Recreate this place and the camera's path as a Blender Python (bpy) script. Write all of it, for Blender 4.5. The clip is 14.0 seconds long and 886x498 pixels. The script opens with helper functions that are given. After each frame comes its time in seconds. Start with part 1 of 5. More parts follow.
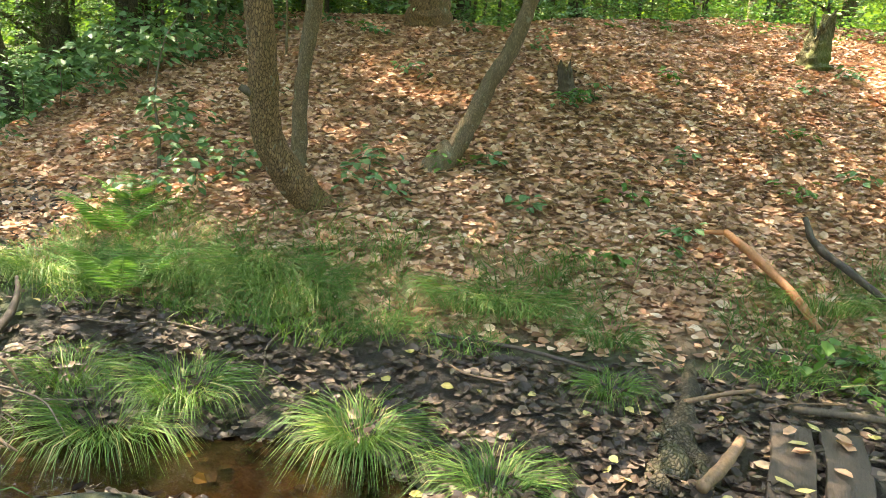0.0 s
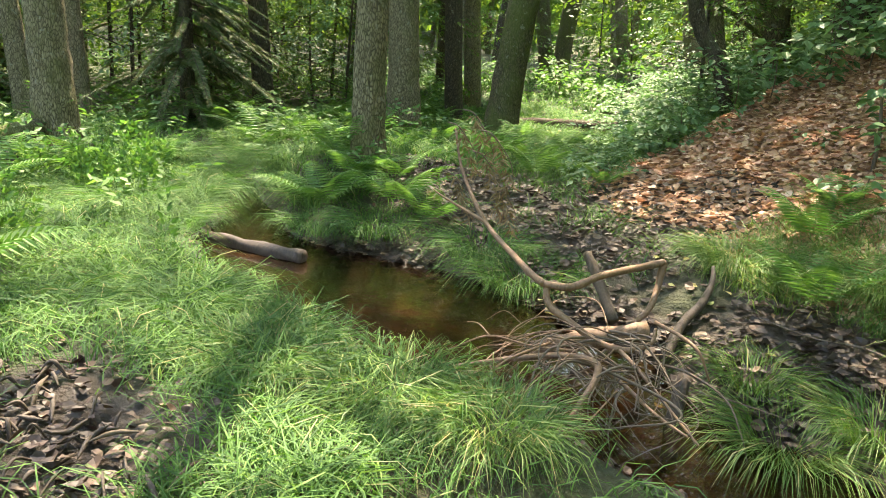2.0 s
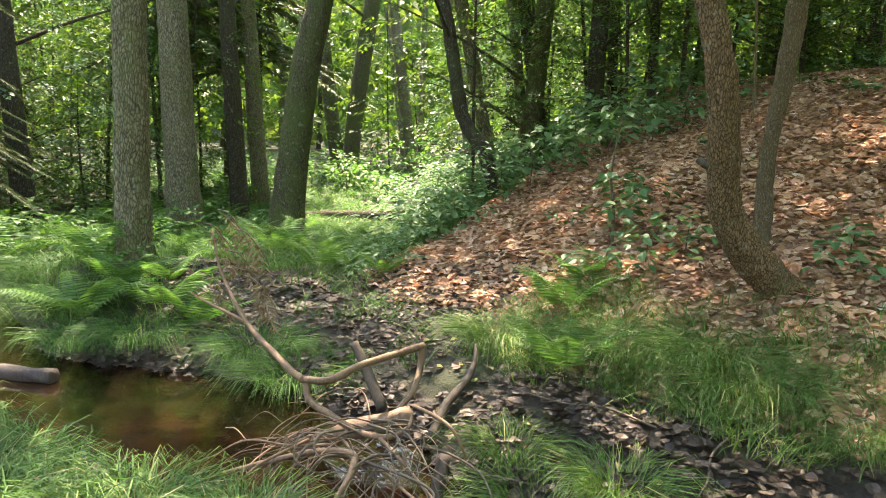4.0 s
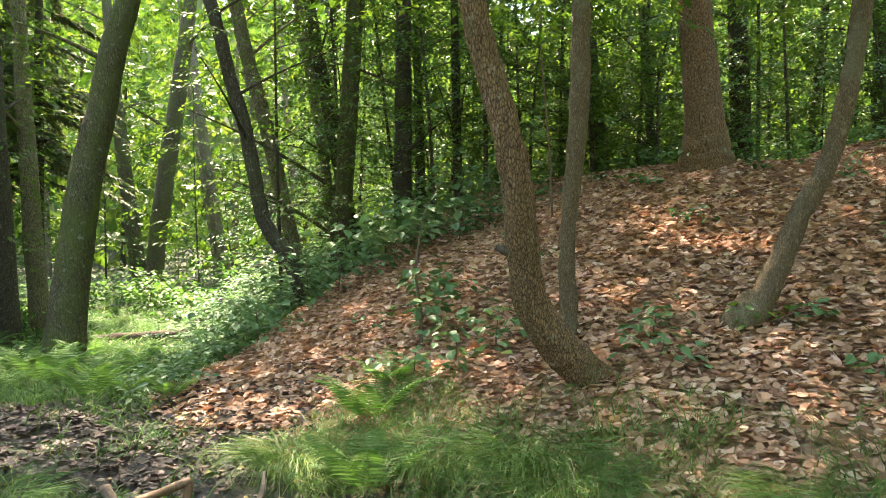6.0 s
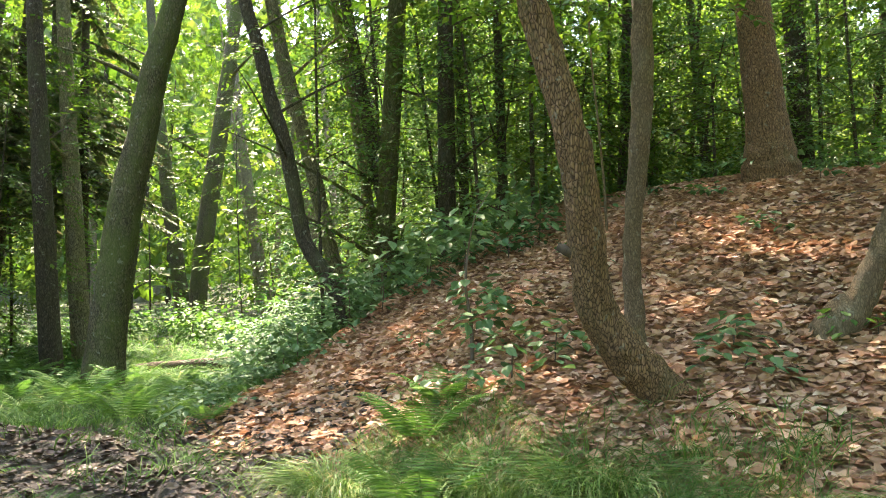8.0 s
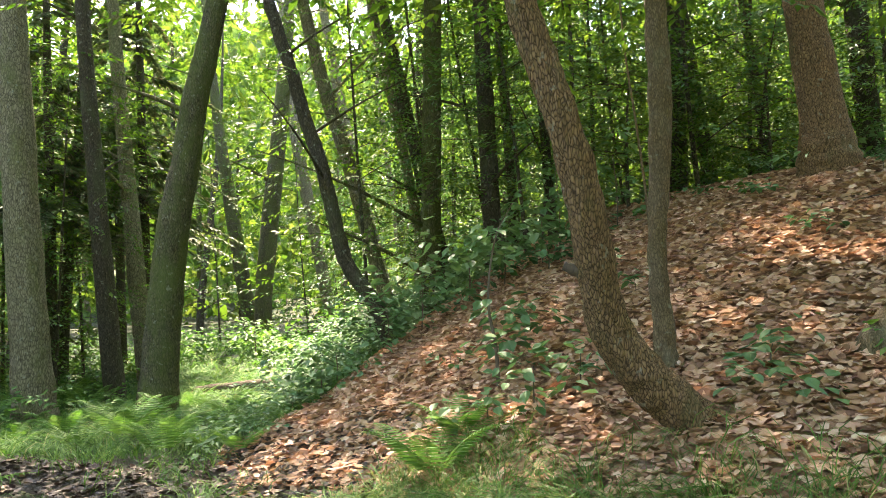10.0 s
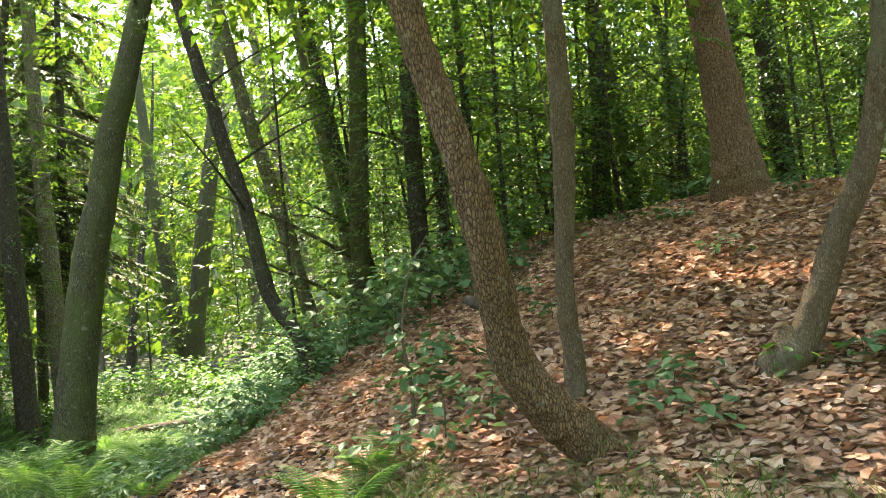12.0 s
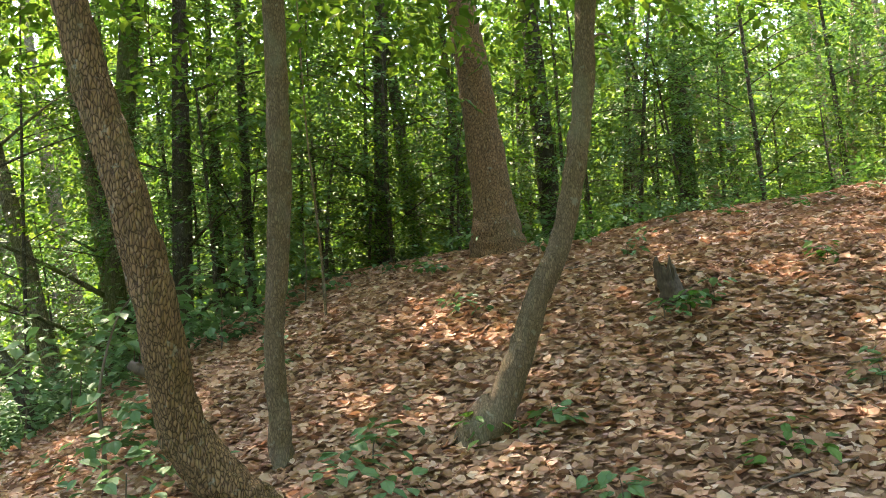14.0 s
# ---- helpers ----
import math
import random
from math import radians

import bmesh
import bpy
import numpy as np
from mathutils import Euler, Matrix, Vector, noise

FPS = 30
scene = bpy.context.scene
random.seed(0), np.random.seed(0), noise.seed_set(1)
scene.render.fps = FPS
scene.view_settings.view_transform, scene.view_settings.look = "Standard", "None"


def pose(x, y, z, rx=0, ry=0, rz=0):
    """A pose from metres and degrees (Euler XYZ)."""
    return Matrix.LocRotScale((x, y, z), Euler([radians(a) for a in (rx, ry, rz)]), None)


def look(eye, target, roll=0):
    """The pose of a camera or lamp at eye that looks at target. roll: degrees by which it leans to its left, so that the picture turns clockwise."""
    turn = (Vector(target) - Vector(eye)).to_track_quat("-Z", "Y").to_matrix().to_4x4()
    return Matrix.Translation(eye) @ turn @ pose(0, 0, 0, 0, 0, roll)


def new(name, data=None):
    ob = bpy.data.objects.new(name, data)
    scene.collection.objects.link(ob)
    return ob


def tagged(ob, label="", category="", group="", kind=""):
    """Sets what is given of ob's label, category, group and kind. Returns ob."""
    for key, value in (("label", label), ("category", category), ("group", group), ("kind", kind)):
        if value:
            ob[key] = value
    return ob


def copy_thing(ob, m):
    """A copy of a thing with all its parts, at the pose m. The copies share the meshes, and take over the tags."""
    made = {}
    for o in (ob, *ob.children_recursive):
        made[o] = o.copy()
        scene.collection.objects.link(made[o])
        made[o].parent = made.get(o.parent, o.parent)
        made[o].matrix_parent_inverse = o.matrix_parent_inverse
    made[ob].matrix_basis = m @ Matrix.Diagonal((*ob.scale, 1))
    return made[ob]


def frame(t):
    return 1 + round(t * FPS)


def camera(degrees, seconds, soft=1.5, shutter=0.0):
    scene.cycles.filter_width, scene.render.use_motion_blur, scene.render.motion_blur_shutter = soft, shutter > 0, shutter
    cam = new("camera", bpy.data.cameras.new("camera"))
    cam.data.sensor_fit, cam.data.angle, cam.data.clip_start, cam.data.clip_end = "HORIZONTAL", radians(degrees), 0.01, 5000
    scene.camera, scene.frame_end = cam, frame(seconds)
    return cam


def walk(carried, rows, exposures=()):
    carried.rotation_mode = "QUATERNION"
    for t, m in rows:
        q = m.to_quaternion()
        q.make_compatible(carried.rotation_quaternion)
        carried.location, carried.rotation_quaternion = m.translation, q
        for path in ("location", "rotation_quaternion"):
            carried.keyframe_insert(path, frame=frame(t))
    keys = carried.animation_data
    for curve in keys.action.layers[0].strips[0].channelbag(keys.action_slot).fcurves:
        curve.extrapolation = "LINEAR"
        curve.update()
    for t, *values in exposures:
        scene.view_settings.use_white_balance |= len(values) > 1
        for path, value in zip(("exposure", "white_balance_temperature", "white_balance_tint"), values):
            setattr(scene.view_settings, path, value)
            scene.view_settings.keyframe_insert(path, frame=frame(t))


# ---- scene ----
cam = camera(61.5, 14.0, 0.9, 0.0)
PATH = [
    (0, (-0.001, 0.001, 1.552), (-0.092, 1.962, 1.171), 5.0),
    (0.5, (-0.185, 0.148, 1.513), (-0.677, 2.042, 1.1), 5.4),
    (1, (-0.244, 0.178, 1.524), (-1.133, 1.912, 1.071), 5.1),
    (1.5, (-0.281, 0.189, 1.517), (-1.534, 1.667, 1.019), 4.5),
    (2, (-0.342, 0.184, 1.516), (-1.856, 1.379, 0.989), 3.8),
    (2.5, (-0.412, 0.163, 1.508), (-2.05, 1.199, 1.013), 3.7),
    (3, (-0.441, 0.175, 1.502), (-2.054, 1.272, 1.063), 3.6),
    (3.5, (-0.274, 0.224, 1.548), (-1.658, 1.624, 1.195), 3.1),
    (4, (-0.089, 0.375, 1.562), (-1.293, 1.949, 1.295), 2.0),
    (4.2, (-0.058, 0.432, 1.556), (-1.214, 2.048, 1.32), 1.6),
    (6.3, (-0.18, 0.996, 1.405), (-0.975, 2.83, 1.473), -0.6),
    (6.5, (-0.18, 1.002, 1.389), (-0.965, 2.839, 1.468), -0.6),
    (7, (-0.266, 1.12, 1.333), (-1.081, 2.944, 1.432), -0.9),
    (7.5, (-0.411, 1.304, 1.276), (-1.268, 3.109, 1.367), -1.1),
    (8, (-0.45, 1.36, 1.232), (-1.369, 3.131, 1.37), -1.1),
    (8.5, (-0.531, 1.385, 1.207), (-1.564, 3.09, 1.373), -1.1),
    (8.7, (-0.538, 1.405, 1.196), (-1.63, 3.072, 1.361), -1.1),
    (10.8, (0.004, 1.906, 1.42), (-1.058, 3.593, 1.58), -4.4),
    (11, (-0.035, 1.899, 1.365), (-1.091, 3.59, 1.528), -4.4),
    (11.5, (-0.138, 1.829, 1.319), (-1.185, 3.524, 1.491), -4.7),
    (12, (0.024, 1.953, 1.372), (-0.93, 3.697, 1.594), -5.1),
    (12.5, (0.247, 2.119, 1.404), (-0.538, 3.945, 1.623), -5.0),
    (13, (0.263, 2.098, 1.395), (-0.34, 3.993, 1.607), -3.8),
    (13.5, (0.48, 2.297, 1.365), (-0.025, 4.221, 1.571), -3.1),
    (14, (0.603, 2.456, 1.476), (0.103, 4.372, 1.76), -4.3),
]
walk(cam, [(t, look(eye, target, roll)) for t, eye, target, roll in PATH], exposures=[(0.0, 4.2, 8300, 12), (1.2, 4.0, 8100, 13), (2.4, 3.63, 8000, 13), (4.2, 3.85, 7800, 18), (7.5, 3.95, 7800, 19), (8.5, 3.98, 7800, 19), (11.0, 3.93, 7900, 19), (14.0, 4.0, 7800, 21)])

# ---- light ----
SUN = Vector((-0.38, 0.30, 0.90)).normalized()
world = bpy.data.worlds.new("sky")
scene.world = world
world.use_nodes = True
wn = world.node_tree.nodes
sky = wn.new("ShaderNodeTexSky")
sky.sky_type, sky.sun_disc = "NISHITA", False
sky.sun_elevation = math.asin(SUN.z)
sky.sun_rotation = math.atan2(SUN.x, SUN.y)
wn["Background"].inputs["Strength"].default_value = 0.15
world.node_tree.links.new(sky.outputs[0], wn["Background"].inputs["Color"])
sun = new("sun", bpy.data.lights.new("sun", "SUN"))
sun.data.energy, sun.data.angle, sun.data.color = 3.2, radians(0.6), (1.0, 0.94, 0.82)
sun.matrix_world = look((0, 0, 40), Vector((0, 0, 40)) - SUN)


# ---- materials ----
class Nodes:
    def __init__(self, name):
        self.m = bpy.data.materials.new(name)
        self.m.use_nodes = True
        self.t = self.m.node_tree
        self.bsdf = self.t.nodes["Principled BSDF"]
        self.out = self.t.nodes["Material Output"]

    def add(self, kind, **values):
        n = self.t.nodes.new(kind)
        for k, v in values.items():
            self.put(n.inputs[k.replace("_", " ")], v)
        return n

    def put(self, socket, v):
        if isinstance(v, bpy.types.NodeSocket):
            self.t.links.new(v, socket)
        else:
            socket.default_value = v

    def ramp(self, fac, stops):
        n = self.t.nodes.new("ShaderNodeValToRGB")
        self.put(n.inputs[0], fac)
        e = n.color_ramp.elements
        while len(e) < len(stops):
            e.new(0.5)
        for el, (p, c) in zip(e, stops):
            el.position = p
            el.color = (*c, 1) if len(c) == 3 else c
        return n.outputs[0]

    def mix(self, fac, a, b):
        n = self.t.nodes.new("ShaderNodeMix")
        n.data_type = "RGBA"
        for s, v in zip((n.inputs[0], n.inputs[6], n.inputs[7]), (fac, a, b)):
            self.put(s, (*v, 1) if isinstance(v, tuple) and len(v) == 3 else v)
        return n.outputs[2]

    def math(self, op, a, b=0.0, clamp=False):
        n = self.t.nodes.new("ShaderNodeMath")
        n.operation, n.use_clamp = op, clamp
        self.put(n.inputs[0], a)
        self.put(n.inputs[1], b)
        return n.outputs[0]

    def noise(self, vec, scale, detail=4.0, rough=0.6):
        n = self.add("ShaderNodeTexNoise", Vector=vec, Scale=scale, Detail=detail, Roughness=rough)
        return n.outputs["Fac"]

    def coords(self, which="Object", scale=(1, 1, 1)):
        c = self.t.nodes.new("ShaderNodeTexCoord")
        mp = self.t.nodes.new("ShaderNodeMapping")
        self.t.links.new(c.outputs[which], mp.inputs[0])
        mp.inputs["Scale"].default_value = scale
        return mp.outputs[0]

    def bump(self, height, strength=0.5, distance=0.02):
        n = self.add("ShaderNodeBump", Strength=strength, Distance=distance, Height=height)
        self.t.links.new(n.outputs[0], self.bsdf.inputs["Normal"])


def bark_material(name, dark, light, moss, moss_amount, size=1.0):
    """Upright scales of bark between dark fissures, with moss and lichen."""
    n = Nodes(name)
    v = n.coords("Object", (1, 1, 0.34))
    warp = n.add("ShaderNodeTexNoise", Vector=v, Scale=9.0 / size, Detail=3.0).outputs["Color"]
    bent = n.t.nodes.new("ShaderNodeVectorMath")
    bent.operation = "MULTIPLY_ADD"
    n.put(bent.inputs[0], warp)
    bent.inputs[1].default_value = (0.05 * size,) * 3
    n.put(bent.inputs[2], v)
    edge = n.t.nodes.new("ShaderNodeTexVoronoi")
    edge.feature = "DISTANCE_TO_EDGE"
    tone = n.t.nodes.new("ShaderNodeTexVoronoi")
    for k in (edge, tone):
        n.put(k.inputs["Vector"], bent.outputs[0])
        k.inputs["Scale"].default_value = 34.0 / size
    fine = n.noise(n.coords("Object", (1, 1, 0.5)), 120 / size, 5, 0.7)
    mid = n.noise(v, 22 / size, 4, 0.65)
    gap = n.math("ADD", edge.outputs["Distance"], n.math("MULTIPLY", n.math("SUBTRACT", mid, 0.5), 0.22))
    scale = n.ramp(gap, [(0.0, (0, 0, 0)), (0.13, (0.7, 0.7, 0.7)), (0.34, (1, 1, 1))])
    shade = n.t.nodes.new("ShaderNodeSeparateColor")
    n.put(shade.inputs[0], tone.outputs["Color"])
    body = n.mix(n.math("ADD", n.math("MULTIPLY", shade.outputs[0], 0.45), n.math("MULTIPLY", fine, 0.55)), tuple(c * 0.5 for c in light), tuple(min(1, c * 1.35) for c in light))
    col = n.mix(scale, dark, body)
    big = n.noise(n.coords("Object", (1, 1, 0.5)), 2.6, 5, 0.65)
    mask = n.ramp(big, [(0.62 - moss_amount * 0.3, (0, 0, 0)), (0.78 - moss_amount * 0.25, (1, 1, 1))])
    mm = n.math("MULTIPLY", mask, n.math("ADD", n.math("MULTIPLY", fine, 0.9), 0.15), True)
    col = n.mix(mm, col, moss)
    lich = n.ramp(n.noise(n.coords(), 14, 3), [(0.62, (0, 0, 0)), (0.7, (1, 1, 1))])
    col = n.mix(n.math("MULTIPLY", lich, 0.4), col, (0.30, 0.31, 0.25))
    n.put(n.bsdf.inputs["Base Color"], col)
    n.bsdf.inputs["Roughness"].default_value = 0.92
    n.bsdf.inputs["Specular IOR Level"].default_value = 0.2
    n.bump(n.math("ADD", n.math("MULTIPLY", scale, 0.7), n.math("MULTIPLY", fine, 0.3)), 0.9, 0.022 * size)
    return n.m


def leaf_material(name, stops, translucent=0.45, gloss=0.5, through_tint=1.5):
    n = Nodes(name)
    geo = n.t.nodes.new("ShaderNodeNewGeometry")
    col = n.ramp(geo.outputs["Random Per Island"], stops)
    grain = n.noise(n.coords(), 90, 3)
    col = n.mix(n.math("MULTIPLY", grain, 0.35), col, tuple(c * 0.55 for c in stops[0][1]))
    n.put(n.bsdf.inputs["Base Color"], col)
    n.bsdf.inputs["Roughness"].default_value = gloss
    n.bsdf.inputs["Specular IOR Level"].default_value = 0.35
    if translucent:
        hsv = n.add("ShaderNodeHueSaturation", Color=col, Hue=0.494, Saturation=1.1, Value=through_tint)
        tr = n.add("ShaderNodeBsdfTranslucent", Color=hsv.outputs[0])
        mx = n.t.nodes.new("ShaderNodeMixShader")
        mx.inputs[0].default_value = translucent
        n.t.links.new(n.bsdf.outputs[0], mx.inputs[1])
        n.t.links.new(tr.outputs[0], mx.inputs[2])
        n.t.links.new(mx.outputs[0], n.out.inputs[0])
    return n.m


def wood_material(name, dark, light, rough=0.75, along=(1, 1, 1)):
    n = Nodes(name)
    a = n.noise(n.coords("Object", along), 18, 6, 0.65)
    b = n.noise(n.coords(), 3.0, 4)
    col = n.ramp(n.math("ADD", n.math("MULTIPLY", a, 0.6), n.math("MULTIPLY", b, 0.4)), [(0.3, dark), (0.68, light)])
    n.put(n.bsdf.inputs["Base Color"], col)
    n.bsdf.inputs["Roughness"].default_value = rough
    n.bump(a, 0.5, 0.012)
    return n.m


BARK_BROWN = bark_material("bark_brown", (0.05, 0.03, 0.017), (0.25, 0.152, 0.083), (0.11, 0.115, 0.05), 0.2, 0.55)
BARK_GREY = bark_material("bark_grey", (0.06, 0.051, 0.031), (0.245, 0.21, 0.13), (0.10, 0.115, 0.035), 0.45, 0.75)
BARK_MOSSY = bark_material("bark_mossy", (0.028, 0.024, 0.014), (0.13, 0.11, 0.065), (0.085, 0.115, 0.025), 0.75, 0.75)
BARK_DARK = bark_material("bark_dark", (0.026, 0.022, 0.015), (0.09, 0.073, 0.05), (0.07, 0.085, 0.035), 0.4, 0.75)
BARK_SMOOTH = bark_material("bark_smooth", (0.08, 0.058, 0.036), (0.20, 0.146, 0.09), (0.19, 0.185, 0.125), 0.35, 0.4)
LEAF_WOOD = leaf_material("leaf_wood", [(0.0, (0.035, 0.085, 0.014)), (0.5, (0.065, 0.13, 0.022)), (1.0, (0.12, 0.18, 0.032))], 0.5, 0.45, 1.6)
LEAF_FAR = leaf_material("leaf_far", [(0.0, (0.035, 0.085, 0.015)), (0.5, (0.075, 0.14, 0.024)), (1.0, (0.13, 0.18, 0.04))], 0.45, 0.5, 1.35)
LEAF_SHRUB = leaf_material("leaf_shrub", [(0.0, (0.045, 0.115, 0.04)), (0.6, (0.09, 0.185, 0.072)), (1.0, (0.14, 0.24, 0.095))], 0.32, 0.55, 1.4)
LEAF_HERB = leaf_material("leaf_herb", [(0.0, (0.035, 0.10, 0.022)), (0.5, (0.062, 0.15, 0.032)), (1.0, (0.11, 0.21, 0.045))], 0.4, 0.6, 1.5)
LEAF_FERN = leaf_material("leaf_fern", [(0.0, (0.055, 0.14, 0.03)), (0.5, (0.09, 0.195, 0.042)), (1.0, (0.14, 0.25, 0.065))], 0.4, 0.55, 1.5)
GRASS = leaf_material("grass", [(0.0, (0.022, 0.07, 0.016)), (0.4, (0.05, 0.125, 0.028)), (0.85, (0.095, 0.205, 0.042)), (0.97, (0.15, 0.25, 0.06)), (1.0, (0.36, 0.32, 0.16))], 0.35, 0.7, 1.5)
SEDGE = leaf_material("sedge", [(0.0, (0.04, 0.10, 0.022)), (0.5, (0.085, 0.17, 0.036)), (0.83, (0.14, 0.235, 0.055)), (1.0, (0.34, 0.29, 0.13))], 0.35, 0.55, 1.5)
# bluer version of leaf_wood, shade behind the crest put into its colour
LEAF_SHADE = leaf_material("leaf_shade", [(0.0, (0.035, 0.09, 0.022)), (0.5, (0.062, 0.135, 0.032)), (1.0, (0.11, 0.185, 0.05))], 0.45, 0.4, 1.5)
NEEDLE = leaf_material("needle", [(0.0, (0.05, 0.085, 0.03)), (0.6, (0.085, 0.13, 0.045)), (0.85, (0.14, 0.16, 0.08)), (1.0, (0.18, 0.14, 0.08))], 0.25, 0.6, 1.4)
DEAD_NEEDLE = leaf_material("dead_needle", [(0.0, (0.13, 0.085, 0.04)), (0.6, (0.22, 0.16, 0.085)), (1.0, (0.32, 0.26, 0.15))], 0.2, 0.7, 1.2)
LITTER = leaf_material("litter", [(0.0, (0.16, 0.078, 0.046)), (0.2, (0.31, 0.163, 0.096)), (0.5, (0.46, 0.262, 0.16)), (0.85, (0.58, 0.37, 0.24)), (1.0, (0.70, 0.52, 0.38))], 0.2, 0.68, 1.2)
WET_LITTER = leaf_material("wet_litter", [(0.0, (0.018, 0.011, 0.008)), (0.6, (0.05, 0.031, 0.022)), (0.9, (0.11, 0.07, 0.048)), (1.0, (0.26, 0.185, 0.12))], 0.05, 0.55, 1.0)
YELLOW_LEAF = leaf_material("yellow_leaf", [(0.0, (0.38, 0.30, 0.09)), (0.5, (0.44, 0.36, 0.15)), (1.0, (0.34, 0.37, 0.12))], 0.2, 0.55, 1.1)
WOOD_PALE = wood_material("branch_wood", (0.06, 0.034, 0.020), (0.27, 0.155, 0.088), 0.7, (3, 3, 1))
WOOD_RUST = wood_material("stripped_wood", (0.20, 0.07, 0.028), (0.43, 0.175, 0.07), 0.6, (3, 3, 1))
WOOD_WET = wood_material("wet_wood", (0.014, 0.010, 0.007), (0.07, 0.048, 0.034), 0.75, (3, 3, 1))
WOOD_PLANK = wood_material("plank_wood", (0.018, 0.012, 0.009), (0.075, 0.05, 0.036), 0.7, (8, 1, 8))
WOOD_ROT = wood_material("rotten_wood", (0.022, 0.015, 0.010), (0.11, 0.08, 0.055), 0.9, (4, 4, 1))
TWIG = wood_material("twig", (0.045, 0.032, 0.022), (0.14, 0.10, 0.07), 0.85)


def ground_material():
    n = Nodes("forest_soil")
    zone = n.t.nodes.new("ShaderNodeVertexColor")
    zone.layer_name = "zone"
    sep = n.t.nodes.new("ShaderNodeSeparateColor")
    n.t.links.new(zone.outputs[0], sep.inputs[0])
    v = n.coords()
    fine, mid, low = n.noise(v, 60, 6, 0.7), n.noise(v, 11, 5), n.noise(v, 1.3, 4)
    vor = n.add("ShaderNodeTexVoronoi", Vector=v, Scale=13.0)
    chip = n.ramp(vor.outputs["Color"], [(0.2, (0.21, 0.112, 0.067)), (0.55, (0.36, 0.205, 0.125)), (0.9, (0.50, 0.315, 0.20))])
    litter = n.mix(n.math("MULTIPLY", fine, 0.3), chip, (0.09, 0.048, 0.028))
    mud = n.ramp(n.math("ADD", n.math("MULTIPLY", mid, 0.5), n.math("MULTIPLY", fine, 0.5)), [(0.34, (0.008, 0.006, 0.004)), (0.52, (0.024, 0.016, 0.011)), (0.7, (0.058, 0.040, 0.028))])
    # green cover, its colour darkened so gaps between grass blades read as shade
    green = n.mix(mid, (0.014, 0.024, 0.009), (0.04, 0.065, 0.02))
    soil = n.mix(mid, (0.035, 0.025, 0.016), (0.09, 0.062, 0.04))
    sand = n.mix(low, (0.05, 0.027, 0.010), (0.17, 0.09, 0.034))
    col = n.mix(sep.outputs[0], soil, litter)
    col = n.mix(sep.outputs[2], col, green)
    col = n.mix(sep.outputs[1], col, mud)
    geo = n.t.nodes.new("ShaderNodeSeparateXYZ")
    n.t.links.new(n.coords(), geo.inputs[0])
    bed = n.math("MULTIPLY", n.math("SUBTRACT", -0.21, geo.outputs[2]), 14.0, True)
    bed = n.math("MULTIPLY", bed, n.ramp(n.noise(v, 2.2, 3), [(0.38, (0.1, 0.1, 0.1)), (0.6, (1, 1, 1))]))
    col = n.mix(bed, col, sand)
    n.put(n.bsdf.inputs["Base Color"], col)
    wet = n.math("MULTIPLY", sep.outputs[1], n.ramp(low, [(0.3, (0.45, 0.45, 0.45)), (0.7, (0.9, 0.9, 0.9))]))
    n.put(n.bsdf.inputs["Roughness"], n.math("SUBTRACT", 0.95, n.math("MULTIPLY", wet, 0.68), True))
    n.bump(n.math("ADD", n.math("MULTIPLY", fine, 0.5), mid), 1.0, 0.07)
    return n.m


def water_material():
    n = Nodes("stream_water")
    v = n.coords()
    ripple = n.noise(v, 5.0, 3)
    bump = n.add("ShaderNodeBump", Strength=0.12, Distance=0.05, Height=ripple)
    gloss = n.add("ShaderNodeBsdfGlossy", Color=(1, 1, 1, 1), Roughness=0.02, Normal=bump.outputs[0])
    clear = n.add("ShaderNodeBsdfTransparent", Color=(0.50, 0.38, 0.25, 1))
    silt = n.add("ShaderNodeBsdfDiffuse", Color=(0.025, 0.016, 0.008, 1))
    inner = n.t.nodes.new("ShaderNodeMixShader")
    inner.inputs[0].default_value = 0.25
    n.t.links.new(clear.outputs[0], inner.inputs[1])
    n.t.links.new(silt.outputs[0], inner.inputs[2])
    fres = n.add("ShaderNodeFresnel", IOR=1.4, Normal=bump.outputs[0])
    mx = n.t.nodes.new("ShaderNodeMixShader")
    n.t.links.new(fres.outputs[0], mx.inputs[0])
    n.t.links.new(inner.outputs[0], mx.inputs[1])
    n.t.links.new(gloss.outputs[0], mx.inputs[2])
    n.t.links.new(mx.outputs[0], n.out.inputs[0])
    return n.m


# ---- the lie of the land ----
CREEK = [(-10.5, 3.7, .2), (-8.6, 3.5, .22), (-7.2, 3.12, .22), (-6.2, 2.62, .36), (-5, 2.72, .6), (-4.2, 2.97, .72), (-3.5, 2.93, .62),
         (-2.7, 3.0, .5), (-2.0, 2.95, .3), (-1.4, 3.05, .27), (-.7, 3.12, .3), (-.45, 3.0, .2)]
TOE_X = [-24, -14, -10, -8, -6, -4.8, -3.6, -2.4, -1, 2, 8]
TOE_Y = [33, 17.5, 11.3, 8.8, 6.3, 5.6, 5.1, 4.75, 4.5, 4.4, 4.8]
WATER = -0.2


def step(a, b, x):
    u = np.clip((x - a) / (b - a), 0, 1)
    return u * u * (3 - 2 * u)


def wave(x, y, s, seed=0.0):
    """Cheap smooth unevenness between about -1 and 1."""
    return (np.sin(x * s * 1.7 + seed + 1.3 * np.sin(y * s * 0.9 + seed)) + np.sin(y * s * 1.3 - seed * 2 + 1.1 * np.sin(x * s * 1.1))
            + np.sin((x + y) * s * 2.3 + seed * 3) * 0.6) / 2.6


